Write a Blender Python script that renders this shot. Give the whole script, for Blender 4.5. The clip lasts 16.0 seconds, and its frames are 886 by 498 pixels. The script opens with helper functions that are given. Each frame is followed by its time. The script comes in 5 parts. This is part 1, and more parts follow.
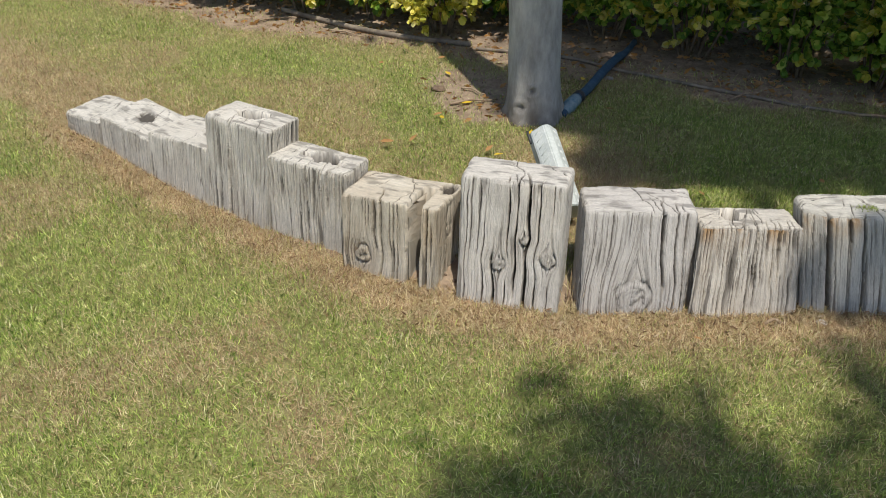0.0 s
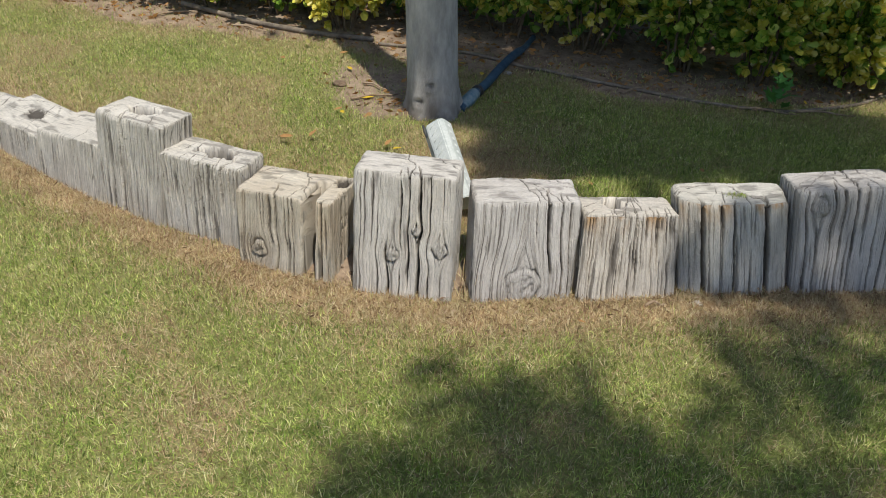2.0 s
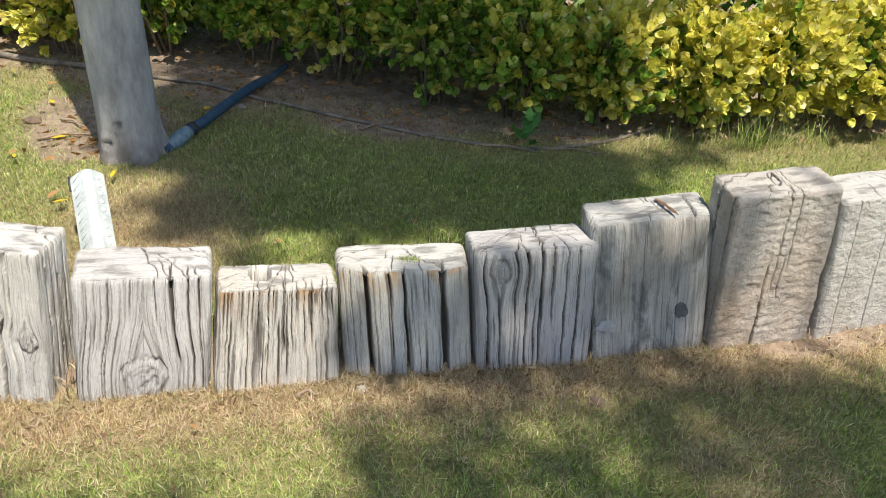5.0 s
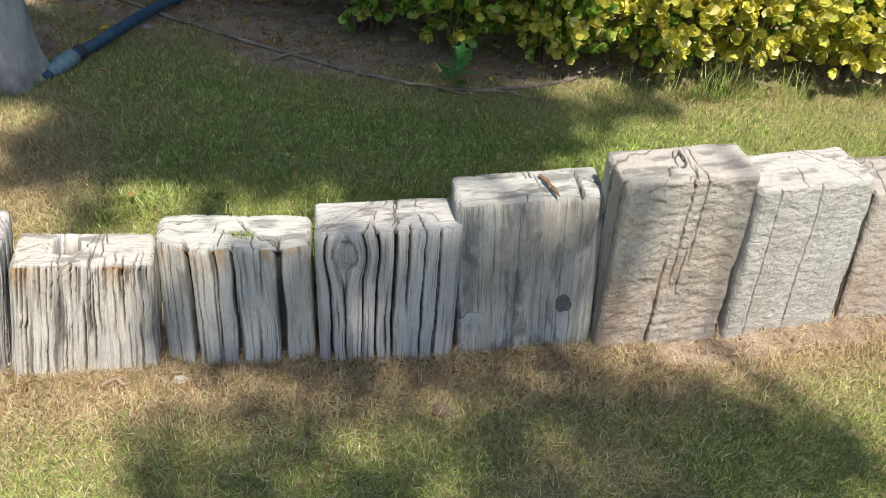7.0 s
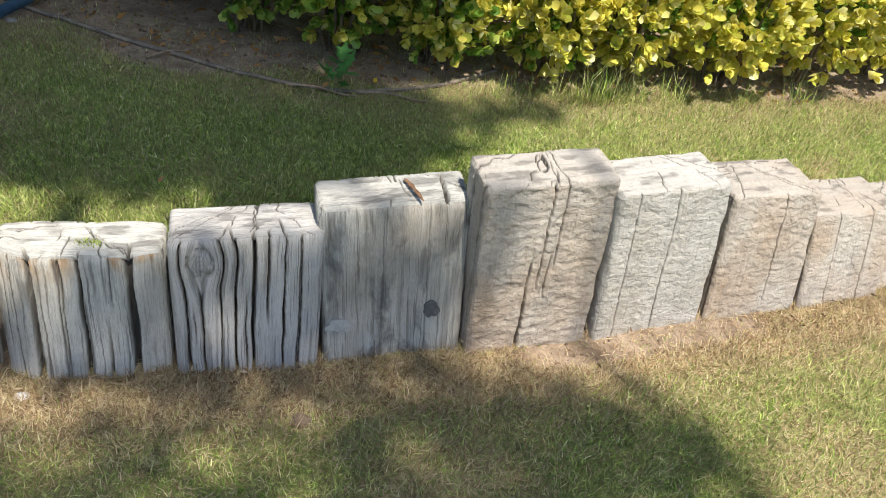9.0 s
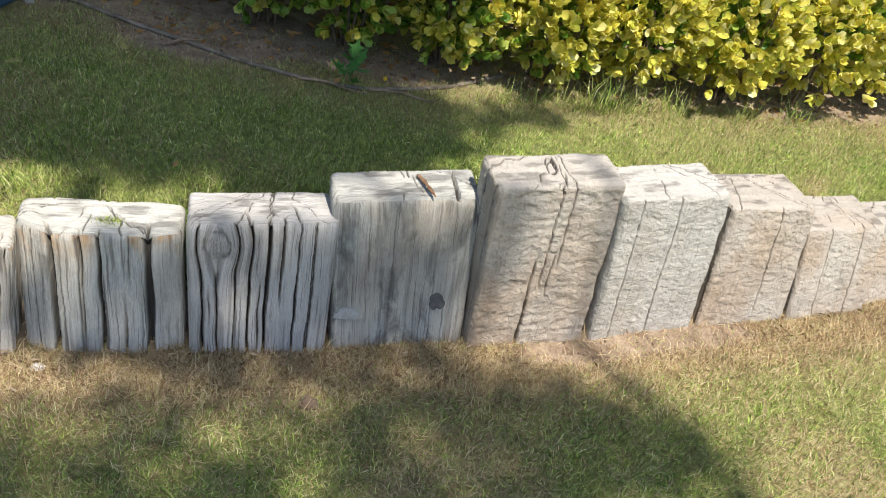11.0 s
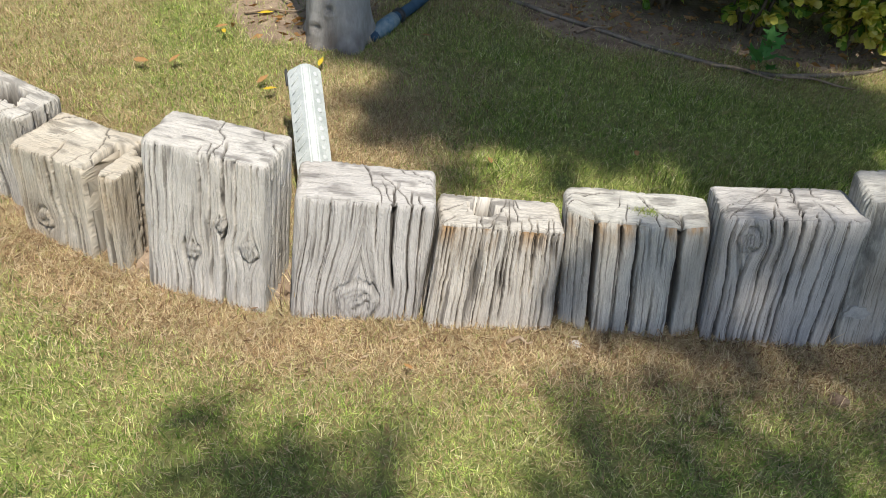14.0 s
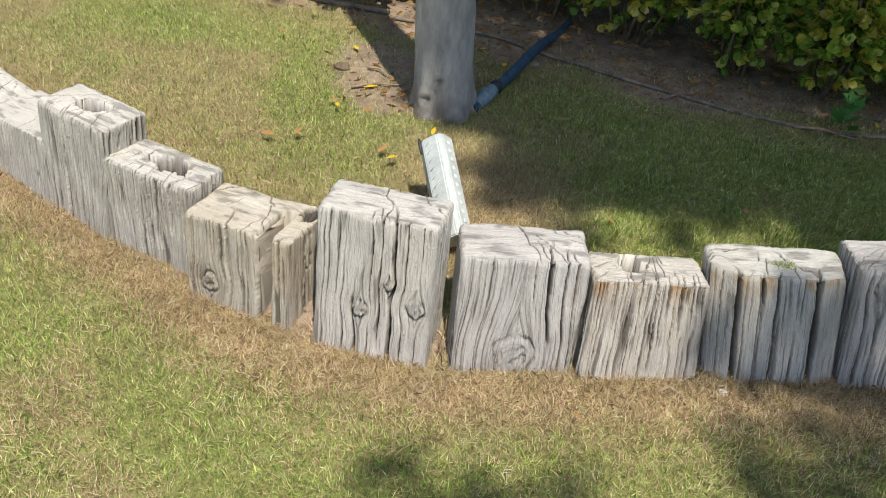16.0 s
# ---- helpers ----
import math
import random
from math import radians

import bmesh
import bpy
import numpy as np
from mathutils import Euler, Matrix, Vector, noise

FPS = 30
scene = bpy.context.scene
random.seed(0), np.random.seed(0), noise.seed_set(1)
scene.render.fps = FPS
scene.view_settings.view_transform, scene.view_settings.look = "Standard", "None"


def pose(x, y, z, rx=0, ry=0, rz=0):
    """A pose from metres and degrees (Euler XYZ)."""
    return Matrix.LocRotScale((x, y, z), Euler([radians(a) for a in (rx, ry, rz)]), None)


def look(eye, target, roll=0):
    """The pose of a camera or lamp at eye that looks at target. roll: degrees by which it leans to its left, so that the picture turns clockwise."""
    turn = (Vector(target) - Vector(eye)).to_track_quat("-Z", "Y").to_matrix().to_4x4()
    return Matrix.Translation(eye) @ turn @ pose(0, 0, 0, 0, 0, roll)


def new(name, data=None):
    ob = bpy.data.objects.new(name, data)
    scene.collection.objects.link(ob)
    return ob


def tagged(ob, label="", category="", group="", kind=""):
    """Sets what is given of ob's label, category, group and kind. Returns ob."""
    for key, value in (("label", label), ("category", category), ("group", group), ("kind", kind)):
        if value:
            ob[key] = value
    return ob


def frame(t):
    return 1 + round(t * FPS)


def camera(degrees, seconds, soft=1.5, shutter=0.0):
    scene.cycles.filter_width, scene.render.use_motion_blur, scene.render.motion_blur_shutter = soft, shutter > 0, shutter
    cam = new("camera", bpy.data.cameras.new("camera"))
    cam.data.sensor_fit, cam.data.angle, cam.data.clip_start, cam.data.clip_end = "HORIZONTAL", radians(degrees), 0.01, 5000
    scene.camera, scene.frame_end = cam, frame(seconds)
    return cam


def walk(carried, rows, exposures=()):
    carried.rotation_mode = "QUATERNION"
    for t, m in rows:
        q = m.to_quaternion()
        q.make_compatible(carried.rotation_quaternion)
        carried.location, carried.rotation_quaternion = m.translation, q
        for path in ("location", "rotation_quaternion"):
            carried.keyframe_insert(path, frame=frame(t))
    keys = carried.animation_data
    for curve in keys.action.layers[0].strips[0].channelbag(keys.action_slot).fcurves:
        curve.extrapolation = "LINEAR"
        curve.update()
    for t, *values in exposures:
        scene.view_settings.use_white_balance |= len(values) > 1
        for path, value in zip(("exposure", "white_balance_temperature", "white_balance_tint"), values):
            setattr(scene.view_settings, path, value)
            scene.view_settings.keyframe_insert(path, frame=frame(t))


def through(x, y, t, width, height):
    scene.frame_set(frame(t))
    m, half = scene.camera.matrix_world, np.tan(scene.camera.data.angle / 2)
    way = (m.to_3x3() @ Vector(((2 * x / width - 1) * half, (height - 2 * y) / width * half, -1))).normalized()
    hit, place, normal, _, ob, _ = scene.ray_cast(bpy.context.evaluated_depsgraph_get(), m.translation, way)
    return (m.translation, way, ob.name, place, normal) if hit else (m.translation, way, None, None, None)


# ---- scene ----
cam = camera(58.5, 16.0, soft=0.6)
PATH = [
    (0, (0.047, 0.069, 1.077), (0.01, 1.74, -0.021), -0.7),
    (0.5, (0.059, 0.054, 1.079), (0.053, 1.706, -0.049), -0.6),
    (1, (0.072, 0.037, 1.08), (0.11, 1.682, -0.057), 0.4),
    (1.5, (0.089, 0.031, 1.085), (0.173, 1.679, -0.045), 1.0),
    (2, (0.114, 0.029, 1.094), (0.269, 1.687, -0.014), 1.7),
    (2.5, (0.181, 0.031, 1.105), (0.415, 1.699, 0.026), 1.6),
    (3, (0.287, 0.042, 1.113), (0.605, 1.714, 0.063), 4.1),
    (3.5, (0.371, 0.07, 1.118), (0.711, 1.751, 0.088), 4.6),
    (4, (0.455, 0.175, 1.09), (0.941, 1.783, 0.004), 6.6),
    (4.5, (0.568, 0.223, 1.077), (1.107, 1.829, 0.014), 4.7),
    (4.7, (0.622, 0.241, 1.057), (1.081, 1.879, 0.005), 4.3),
    (6.8, (1.057, 0.468, 1.083), (1.377, 1.993, -0.171), 6.7),
    (7, (1.09, 0.475, 1.079), (1.41, 1.99, -0.186), 6.5),
    (7.5, (1.135, 0.485, 1.077), (1.491, 1.975, -0.209), 6.8),
    (8, (1.163, 0.486, 1.076), (1.568, 1.968, -0.205), 7.8),
    (8.5, (1.184, 0.484, 1.08), (1.64, 1.97, -0.178), 9.1),
    (9, (1.198, 0.481, 1.083), (1.71, 1.962, -0.159), 10.5),
    (9.2, (1.204, 0.479, 1.084), (1.725, 1.961, -0.153), 10.8),
    (11.3, (1.11, 0.424, 1.1), (1.652, 1.902, -0.133), 14.3),
    (11.5, (1.05, 0.408, 1.107), (1.578, 1.886, -0.134), 14.1),
    (12, (0.904, 0.368, 1.099), (1.419, 1.86, -0.129), 14.3),
    (12.5, (0.788, 0.336, 1.104), (1.195, 1.858, -0.128), 11.7),
    (13, (0.701, 0.369, 1.093), (0.932, 1.894, -0.18), 9.2),
    (13.5, (0.611, 0.463, 1.071), (0.757, 1.953, -0.255), 5.6),
    (14, (0.529, 0.484, 1.078), (0.617, 1.958, -0.271), 5.9),
    (14.5, (0.418, 0.474, 1.088), (0.529, 1.949, -0.259), 4.5),
    (15, (0.334, 0.451, 1.093), (0.493, 1.953, -0.217), 5.3),
    (15.5, (0.28, 0.427, 1.101), (0.401, 1.968, -0.168), 5.3),
    (16, (0.244, 0.406, 1.109), (0.309, 1.984, -0.119), 4.2),
]
EXPOSURES = [(0, -0.18), (2, -0.20), (3, -0.06), (3.5, 0.10), (4.5, 0.40), (7, 0.40), (9.2, 0.48), (12.5, 0.42), (13.5, 0.21), (14.5, 0.12), (16, 0.06)]
walk(cam, [(t, look(eye, target, roll)) for t, eye, target, roll in PATH], EXPOSURES)

# ---- sky and sun ----
SUN_TO = Vector((0.13, -0.36, 0.95)).normalized()
world = bpy.data.worlds.new("sky")
scene.world = world
world.use_nodes = True
wn = world.node_tree
wn.nodes.clear()
sky = wn.nodes.new("ShaderNodeTexSky")
sky.sky_type = "NISHITA"
sky.sun_disc = False
sky.sun_elevation = math.asin(SUN_TO.z)
sky.sun_rotation = math.atan2(SUN_TO.x, SUN_TO.y)
sky_bg = wn.nodes.new("ShaderNodeBackground")
sky_bg.inputs["Strength"].default_value = 0.128
sky_out = wn.nodes.new("ShaderNodeOutputWorld")
wn.links.new(sky.outputs[0], sky_bg.inputs[0])
wn.links.new(sky_bg.outputs[0], sky_out.inputs[0])
sun_data = bpy.data.lights.new("sun", "SUN")
sun_data.energy = 5.0
sun_data.angle = radians(0.75)
sun_data.color = (1.0, 0.955, 0.875)
sun = new("sun", sun_data)
sun.matrix_world = look(SUN_TO * 30, (0, 0, 0))


# ---- small tools ----
def fract_hash(ix, iy, seed):
    h = np.sin(ix * 127.1 + iy * 311.7 + seed * 74.7) * 43758.5453
    return h - np.floor(h)


def vnoise(x, y, seed=0.0):
    """Smooth value noise in 0..1."""
    x, y = np.broadcast_arrays(np.asarray(x, float), np.asarray(y, float))
    ix, iy = np.floor(x), np.floor(y)
    fx, fy = x - ix, y - iy
    fx, fy = fx * fx * (3 - 2 * fx), fy * fy * (3 - 2 * fy)
    a, b = fract_hash(ix, iy, seed), fract_hash(ix + 1, iy, seed)
    c, d = fract_hash(ix, iy + 1, seed), fract_hash(ix + 1, iy + 1, seed)
    return (a * (1 - fx) + b * fx) * (1 - fy) + (c * (1 - fx) + d * fx) * fy


def fbm(x, y, seed=0.0, octaves=3):
    total, amp, norm = 0.0, 1.0, 0.0
    for k in range(octaves):
        total = total + amp * vnoise(x * 2 ** k, y * 2 ** k, seed + 13.3 * k)
        norm += amp
        amp *= 0.5
    return total / norm


def smooth(e0, e1, x):
    t = np.clip((x - e0) / (e1 - e0), 0, 1)
    return t * t * (3 - 2 * t)


def mesh_of(name, verts, faces, material=None, shade=True):
    """A mesh from an array of points and arrays of faces (one array a side count)."""
    me = bpy.data.meshes.new(name)
    groups = faces if isinstance(faces, list) else [faces]
    groups = [np.asarray(g, np.int32) for g in groups if len(g)]
    verts = np.asarray(verts, np.float32)
    me.vertices.add(len(verts))
    me.vertices.foreach_set("co", verts.ravel())
    loops = np.concatenate([g.ravel() for g in groups])
    sizes = np.concatenate([np.full(len(g), g.shape[1], np.int32) for g in groups])
    starts = np.concatenate([[0], np.cumsum(sizes)[:-1]]).astype(np.int32)
    me.loops.add(len(loops))
    me.loops.foreach_set("vertex_index", loops)
    me.polygons.add(len(sizes))
    me.polygons.foreach_set("loop_start", starts)
    me.polygons.foreach_set("loop_total", sizes)
    me.update(calc_edges=True)
    if shade:
        me.polygons.foreach_set("use_smooth", np.ones(len(sizes), bool))
    if material:
        me.materials.append(material)
    return me


def part(name, me, parent, label=""):
    ob = new(name, me)
    ob.parent = parent
    return tagged(ob, label)


def scatter(tv, tf, rot, loc, size):
    """Points and faces of many copies of a small template: rot (n,3,3), loc (n,3), size (n,) or (n,3)."""
    tv, tf = np.asarray(tv, float), np.asarray(tf, int)
    size = np.asarray(size, float)
    size = size[:, None, None] if size.ndim == 1 else size[:, None, :]
    v = np.einsum("nij,nkj->nki", rot, tv[None] * size) + loc[:, None, :]
    f = tf[None] + (np.arange(len(loc)) * len(tv))[:, None, None]
    return v.reshape(-1, 3), f.reshape(-1, tf.shape[1])


def frames_of(axis, rng, spin=None):
    """Rotations whose local y lies along axis, with a turn about it."""
    axis = axis / np.linalg.norm(axis, axis=1, keepdims=True)
    ref = np.where(np.abs(axis[:, 2:3]) < 0.9, [[0, 0, 1.0]], [[1.0, 0, 0]])
    side = np.cross(axis, ref)
    side /= np.linalg.norm(side, axis=1, keepdims=True)
    up = np.cross(side, axis)
    a = rng.uniform(0, 2 * np.pi, len(axis)) if spin is None else spin
    s = side * np.cos(a)[:, None] + up * np.sin(a)[:, None]
    u = np.cross(s, axis)
    return np.stack([s, axis, u], axis=2)


def tube(points, radii, sides=10, caps=True):
    """A tube along points; returns points and faces (quads, end caps as fans of triangles)."""
    pts = np.asarray(points, float)
    tang = np.gradient(pts, axis=0)
    tang /= np.linalg.norm(tang, axis=1, keepdims=True)
    ref = np.array([0.31, 0.17, 0.93]) if abs(tang[0][2]) < 0.9 else np.array([1.0, 0.1, 0])
    verts = []
    ang = np.linspace(0, 2 * np.pi, sides, endpoint=False)
    for p, t, r in zip(pts, tang, radii):
        a = np.cross(t, ref)
        a /= np.linalg.norm(a)
        b = np.cross(t, a)
        verts.append(p + r * (np.cos(ang)[:, None] * a + np.sin(ang)[:, None] * b))
    n = len(pts)
    verts = np.concatenate(verts + [pts[:1], pts[-1:]])
    i, j = np.meshgrid(np.arange(n - 1), np.arange(sides), indexing="ij")
    k = (j + 1) % sides
    quads = np.stack([i * sides + j, i * sides + k, (i + 1) * sides + k, (i + 1) * sides + j], -1).reshape(-1, 4)
    if not caps:
        return verts[:-2], [quads]
    q = np.arange(sides)
    w = (q + 1) % sides
    tri = np.concatenate([np.stack([w, q, np.full(sides, n * sides)], -1),
                          np.stack([(n - 1) * sides + q, (n - 1) * sides + w, np.full(sides, n * sides + 1)], -1)])
    return verts, [quads, tri]


def spline(points, n):
    """n points on a smooth line through the given ones."""
    p = np.asarray(points, float)
    t = np.linspace(0, len(p) - 1, n)
    i = np.clip(t.astype(int), 0, len(p) - 2)
    f = (t - i)[:, None]
    p0, p1, p2, p3 = p[np.maximum(i - 1, 0)], p[i], p[i + 1], p[np.minimum(i + 2, len(p) - 1)]
    return 0.5 * (2 * p1 + (p2 - p0) * f + (2 * p0 - 5 * p1 + 4 * p2 - p3) * f ** 2 + (3 * p1 - p0 - 3 * p2 + p3) * f ** 3)


# ---- materials ----
class Nodes:
    """A short way to write a node material."""

    def __init__(self, name):
        self.mat = bpy.data.materials.new(name)
        self.mat.use_nodes = True
        self.tree = self.mat.node_tree
        self.tree.nodes.clear()
        self.out = self.tree.nodes.new("ShaderNodeOutputMaterial")

    def add(self, kind, values=None, **props):
        n = self.tree.nodes.new(kind)
        for k, v in props.items():
            setattr(n, k, v)
        for k, v in (values or {}).items():
            if isinstance(v, bpy.types.NodeSocket):
                self.tree.links.new(v, n.inputs[k])
            else:
                n.inputs[k].default_value = v
        return n

    def coords(self, scale=(1, 1, 1), which="Object"):
        c = self.add("ShaderNodeTexCoord")
        return self.add("ShaderNodeMapping", {"Vector": c.outputs[which], "Scale": scale}).outputs[0]

    def noise(self, vector, scale, detail=4.0, rough=0.55, distort=0.0):
        return self.add("ShaderNodeTexNoise", {"Vector": vector, "Scale": scale, "Detail": detail, "Roughness": rough, "Distortion": distort}).outputs[0]

    def ramp(self, fac, stops):
        n = self.add("ShaderNodeValToRGB", {"Fac": fac})
        e = n.color_ramp.elements
        while len(e) < len(stops):
            e.new(0.5)
        for el, (p, c) in zip(e, stops):
            el.position = p
            el.color = (*c, 1) if isinstance(c, tuple) else (c, c, c, 1)
        return n.outputs[0]

    def mix(self, fac, a, b, how="MIX"):
        n = self.add("ShaderNodeMix", data_type="RGBA", blend_type=how)
        for k, v in ((0, fac), (6, a), (7, b)):
            if isinstance(v, bpy.types.NodeSocket):
                self.tree.links.new(v, n.inputs[k])
            else:
                n.inputs[k].default_value = (*v, 1) if isinstance(v, tuple) else v
        return n.outputs[2]

    def math(self, op, a, b=0.0):
        n = self.add("ShaderNodeMath", operation=op)
        for k, v in ((0, a), (1, b)):
            if isinstance(v, bpy.types.NodeSocket):
                self.tree.links.new(v, n.inputs[k])
            else:
                n.inputs[k].default_value = v
        return n.outputs[0]

    def done(self, color, rough=0.8, bump=None, strength=0.4, distance=0.003, **more):
        vals = {"Base Color": color if isinstance(color, bpy.types.NodeSocket) else (*color, 1), "Roughness": rough}
        if bump is not None:
            vals["Normal"] = self.add("ShaderNodeBump", {"Height": bump, "Strength": strength, "Distance": distance}).outputs[0]
        vals.update(more)
        b = self.add("ShaderNodeBsdfPrincipled", vals)
        self.tree.links.new(b.outputs[0], self.out.inputs[0])
        return self.mat


def leaf_material(name, stops, rough=0.5, through=0.3, spec=0.3):
    """Thin leaf or blade: colour varies leaf by leaf, some light passes through."""
    n = Nodes(name)
    geo = n.add("ShaderNodeNewGeometry")
    c = n.ramp(geo.outputs["Random Per Island"], stops)
    patch = n.noise(n.coords(), 9.0, 3.0)
    c = n.mix(0.55, c, n.ramp(patch, [(0.3, 0.62), (0.7, 1.3)]), "MULTIPLY")
    b = n.add("ShaderNodeBsdfPrincipled", {"Base Color": c, "Roughness": rough, "Specular IOR Level": spec})
    t = n.add("ShaderNodeBsdfTranslucent", {"Color": c})
    m = n.add("ShaderNodeMixShader", {0: through, 1: b.outputs[0], 2: t.outputs[0]})
    n.tree.links.new(m.outputs[0], n.out.inputs[0])
    return n.mat


def grass_material(name, stops, rough=0.55, through=0.25, spec=0.2):
    """Fine turf: colour varies blade by blade, in tufts and in hand-wide patches."""
    n = Nodes(name)
    geo = n.add("ShaderNodeNewGeometry")
    c = n.ramp(geo.outputs["Random Per Island"], stops)
    wide, mid, tuft = n.noise(n.coords(), 4.0, 4.0, 0.6), n.noise(n.coords(), 22.0, 4.0, 0.65), n.noise(n.coords(), 75.0, 3.0, 0.6)
    c = n.mix(n.ramp(wide, [(0.38, 0.0), (0.66, 0.42)]), c, (0.50, 0.47, 0.19))
    c = n.mix(0.65, c, n.ramp(mid, [(0.32, 0.60), (0.68, 1.32)]), "MULTIPLY")
    c = n.mix(0.75, c, n.ramp(tuft, [(0.35, 0.40), (0.63, 1.45)]), "MULTIPLY")
    b = n.add("ShaderNodeBsdfPrincipled", {"Base Color": c, "Roughness": rough, "Specular IOR Level": spec})
    t = n.add("ShaderNodeBsdfTranslucent", {"Color": c})
    m = n.add("ShaderNodeMixShader", {0: through, 1: b.outputs[0], 2: t.outputs[0]})
    n.tree.links.new(m.outputs[0], n.out.inputs[0])
    return n.mat


def wood_material(name, pale, dark, warm, warm_amount=0.25, rust=0.0, rust_z=0.2, rough_sawn=False, blotch=0.0):
    """Sun-bleached sleeper wood: long grain, grey streaks, brown heart, dirty checks with their shade painted in."""
    n = Nodes(name)
    info = n.add("ShaderNodeObjectInfo")
    lay = n.add("ShaderNodeAttribute", attribute_name="grain").outputs["Vector"]
    shift = n.add("ShaderNodeVectorMath", {0: lay, 1: info.outputs["Location"]}, operation="ADD").outputs[0]

    def at(scale):
        return n.add("ShaderNodeMapping", {"Vector": shift, "Scale": scale}).outputs[0]

    grain = n.noise(at((420, 420, 20)), 1.0, 5.0, 0.65, 0.3)
    streak = n.noise(at((170, 170, 6)), 1.0, 5.0, 0.65, 0.4)
    large = n.noise(at((7, 7, 4)), 1.0, 4.0, 0.6)
    fine = n.noise(at((500, 500, 160)), 1.0, 3.0, 0.6)
    spread = n.noise(at((12, 12, 9)), 1.0, 5.0, 0.65, 0.6)
    tone = n.mix(0.55 if not rough_sawn else 0.85, streak, spread)
    col = n.mix(n.ramp(tone, [(0.26, 0.0), (0.56, 1.0)]), dark, pale)
    col = n.mix(n.math("MULTIPLY", n.ramp(large, [(0.42, 0.0), (0.72, 1.0)]), warm_amount), col, warm)
    col = n.mix(0.55 if not rough_sawn else 0.2, col, n.ramp(grain, [(0.28, 0.45), (0.50, 1.10)]), "MULTIPLY")
    col = n.mix(0.35, col, n.ramp(fine, [(0.3, 0.7), (0.7, 1.15)]), "MULTIPLY")
    slit = n.noise(at((310, 310, 7)), 1.0, 3.0, 0.5, 0.2)
    col = n.mix(n.ramp(slit, [(0.60, 0.0), (0.67, 0.6 if not rough_sawn else 0.06)]), col, (0.10, 0.085, 0.07))
    sep = n.add("ShaderNodeSeparateXYZ", {0: lay})
    if blotch:
        b = n.noise(at((16, 16, 9)), 1.0, 5.0, 0.65, 0.6)
        col = n.mix(n.math("MULTIPLY", n.ramp(b, [(0.5, 0.0), (0.62, 1.0)]), blotch), col, (0.10, 0.095, 0.09))
    if rust:
        w = n.math("SUBTRACT", n.math("ADD", sep.outputs[2], n.math("MULTIPLY", streak, 0.06)), rust_z + 0.005)
        band = n.ramp(n.math("MULTIPLY", w, 14.0), [(0.0, 0.0), (0.6, 1.0)])
        front = n.ramp(n.math("SUBTRACT", 0.02, sep.outputs[1]), [(0.0, 0.0), (0.01, 1.0)])
        spots = n.ramp(n.noise(at((24, 24, 12)), 1.0, 4.0), [(0.47, 0.0), (0.60, 1.0)])
        col = n.mix(n.math("MULTIPLY", n.math("MULTIPLY", n.math("MULTIPLY", band, front), spots), rust), col, (0.40, 0.22, 0.07))
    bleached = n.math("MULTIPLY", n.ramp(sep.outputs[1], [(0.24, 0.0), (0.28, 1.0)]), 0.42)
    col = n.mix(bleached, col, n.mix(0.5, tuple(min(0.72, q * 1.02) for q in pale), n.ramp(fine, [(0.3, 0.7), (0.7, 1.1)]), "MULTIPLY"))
    # darkens checks, holes and notch: dirty wood plus recess shade put into the colour
    grime_shade = n.add("ShaderNodeAttribute", attribute_name="grime_shade").outputs["Fac"]
    col = n.mix(n.math("MULTIPLY", grime_shade, 0.9), col, (0.045, 0.037, 0.03))
    h = n.mix(0.5, grain, fine)
    if rough_sawn:
        cut = n.noise(at((80, 80, 120)), 1.0, 4.0, 0.6, 0.8)
        h = n.mix(0.9, h, cut)
    return n.done(col, 0.88, h, 1.0, 0.005 if rough_sawn else 0.008, **{"Specular IOR Level": 0.25})


def ground_material():
    n = Nodes("lawn_soil")
    co = n.coords()
    big, mid, fine = n.noise(co, 2.3, 4.0), n.noise(co, 14.0, 5.0, 0.65), n.noise(co, 130.0, 4.0, 0.7)
    thatch = n.mix(n.ramp(big, [(0.35, 0.0), (0.65, 1.0)]), (0.17, 0.22, 0.05), (0.29, 0.29, 0.10))
    straw = n.add("ShaderNodeAttribute", attribute_name="straw").outputs["Fac"]
    thatch = n.mix(straw, thatch, n.mix(n.ramp(mid, [(0.35, 0.0), (0.65, 1.0)]), (0.27, 0.20, 0.11), (0.44, 0.36, 0.20)))
    thatch = n.mix(0.7, thatch, n.ramp(fine, [(0.3, 0.35), (0.7, 1.35)]), "MULTIPLY")
    soil = n.mix(n.ramp(mid, [(0.35, 0.0), (0.65, 1.0)]), (0.22, 0.155, 0.105), (0.42, 0.32, 0.225))
    soil = n.mix(0.6, soil, n.ramp(fine, [(0.3, 0.5), (0.7, 1.25)]), "MULTIPLY")
    bare = n.add("ShaderNodeAttribute", attribute_name="bare").outputs["Fac"]
    mask = n.ramp(n.math("ADD", bare, n.math("MULTIPLY", mid, 0.5)), [(0.50, 0.0), (0.80, 1.0)])
    col = n.mix(mask, thatch, soil)
    return n.done(col, 0.95, n.mix(0.5, mid, fine), 0.8, 0.012, **{"Specular IOR Level": 0.15})


def plain_material(name, a, b, scale=30.0, rough=0.6, bump=0.3, dist=0.002, **more):
    n = Nodes(name)
    co = n.coords()
    f1, f2 = n.noise(co, scale, 5.0, 0.6), n.noise(co, scale * 9, 3.0, 0.6)
    col = n.mix(n.ramp(f1, [(0.35, 0.0), (0.65, 1.0)]), a, b)
    col = n.mix(0.4, col, n.ramp(f2, [(0.3, 0.65), (0.7, 1.2)]), "MULTIPLY")
    return n.done(col, rough, f2, bump, dist, **more)


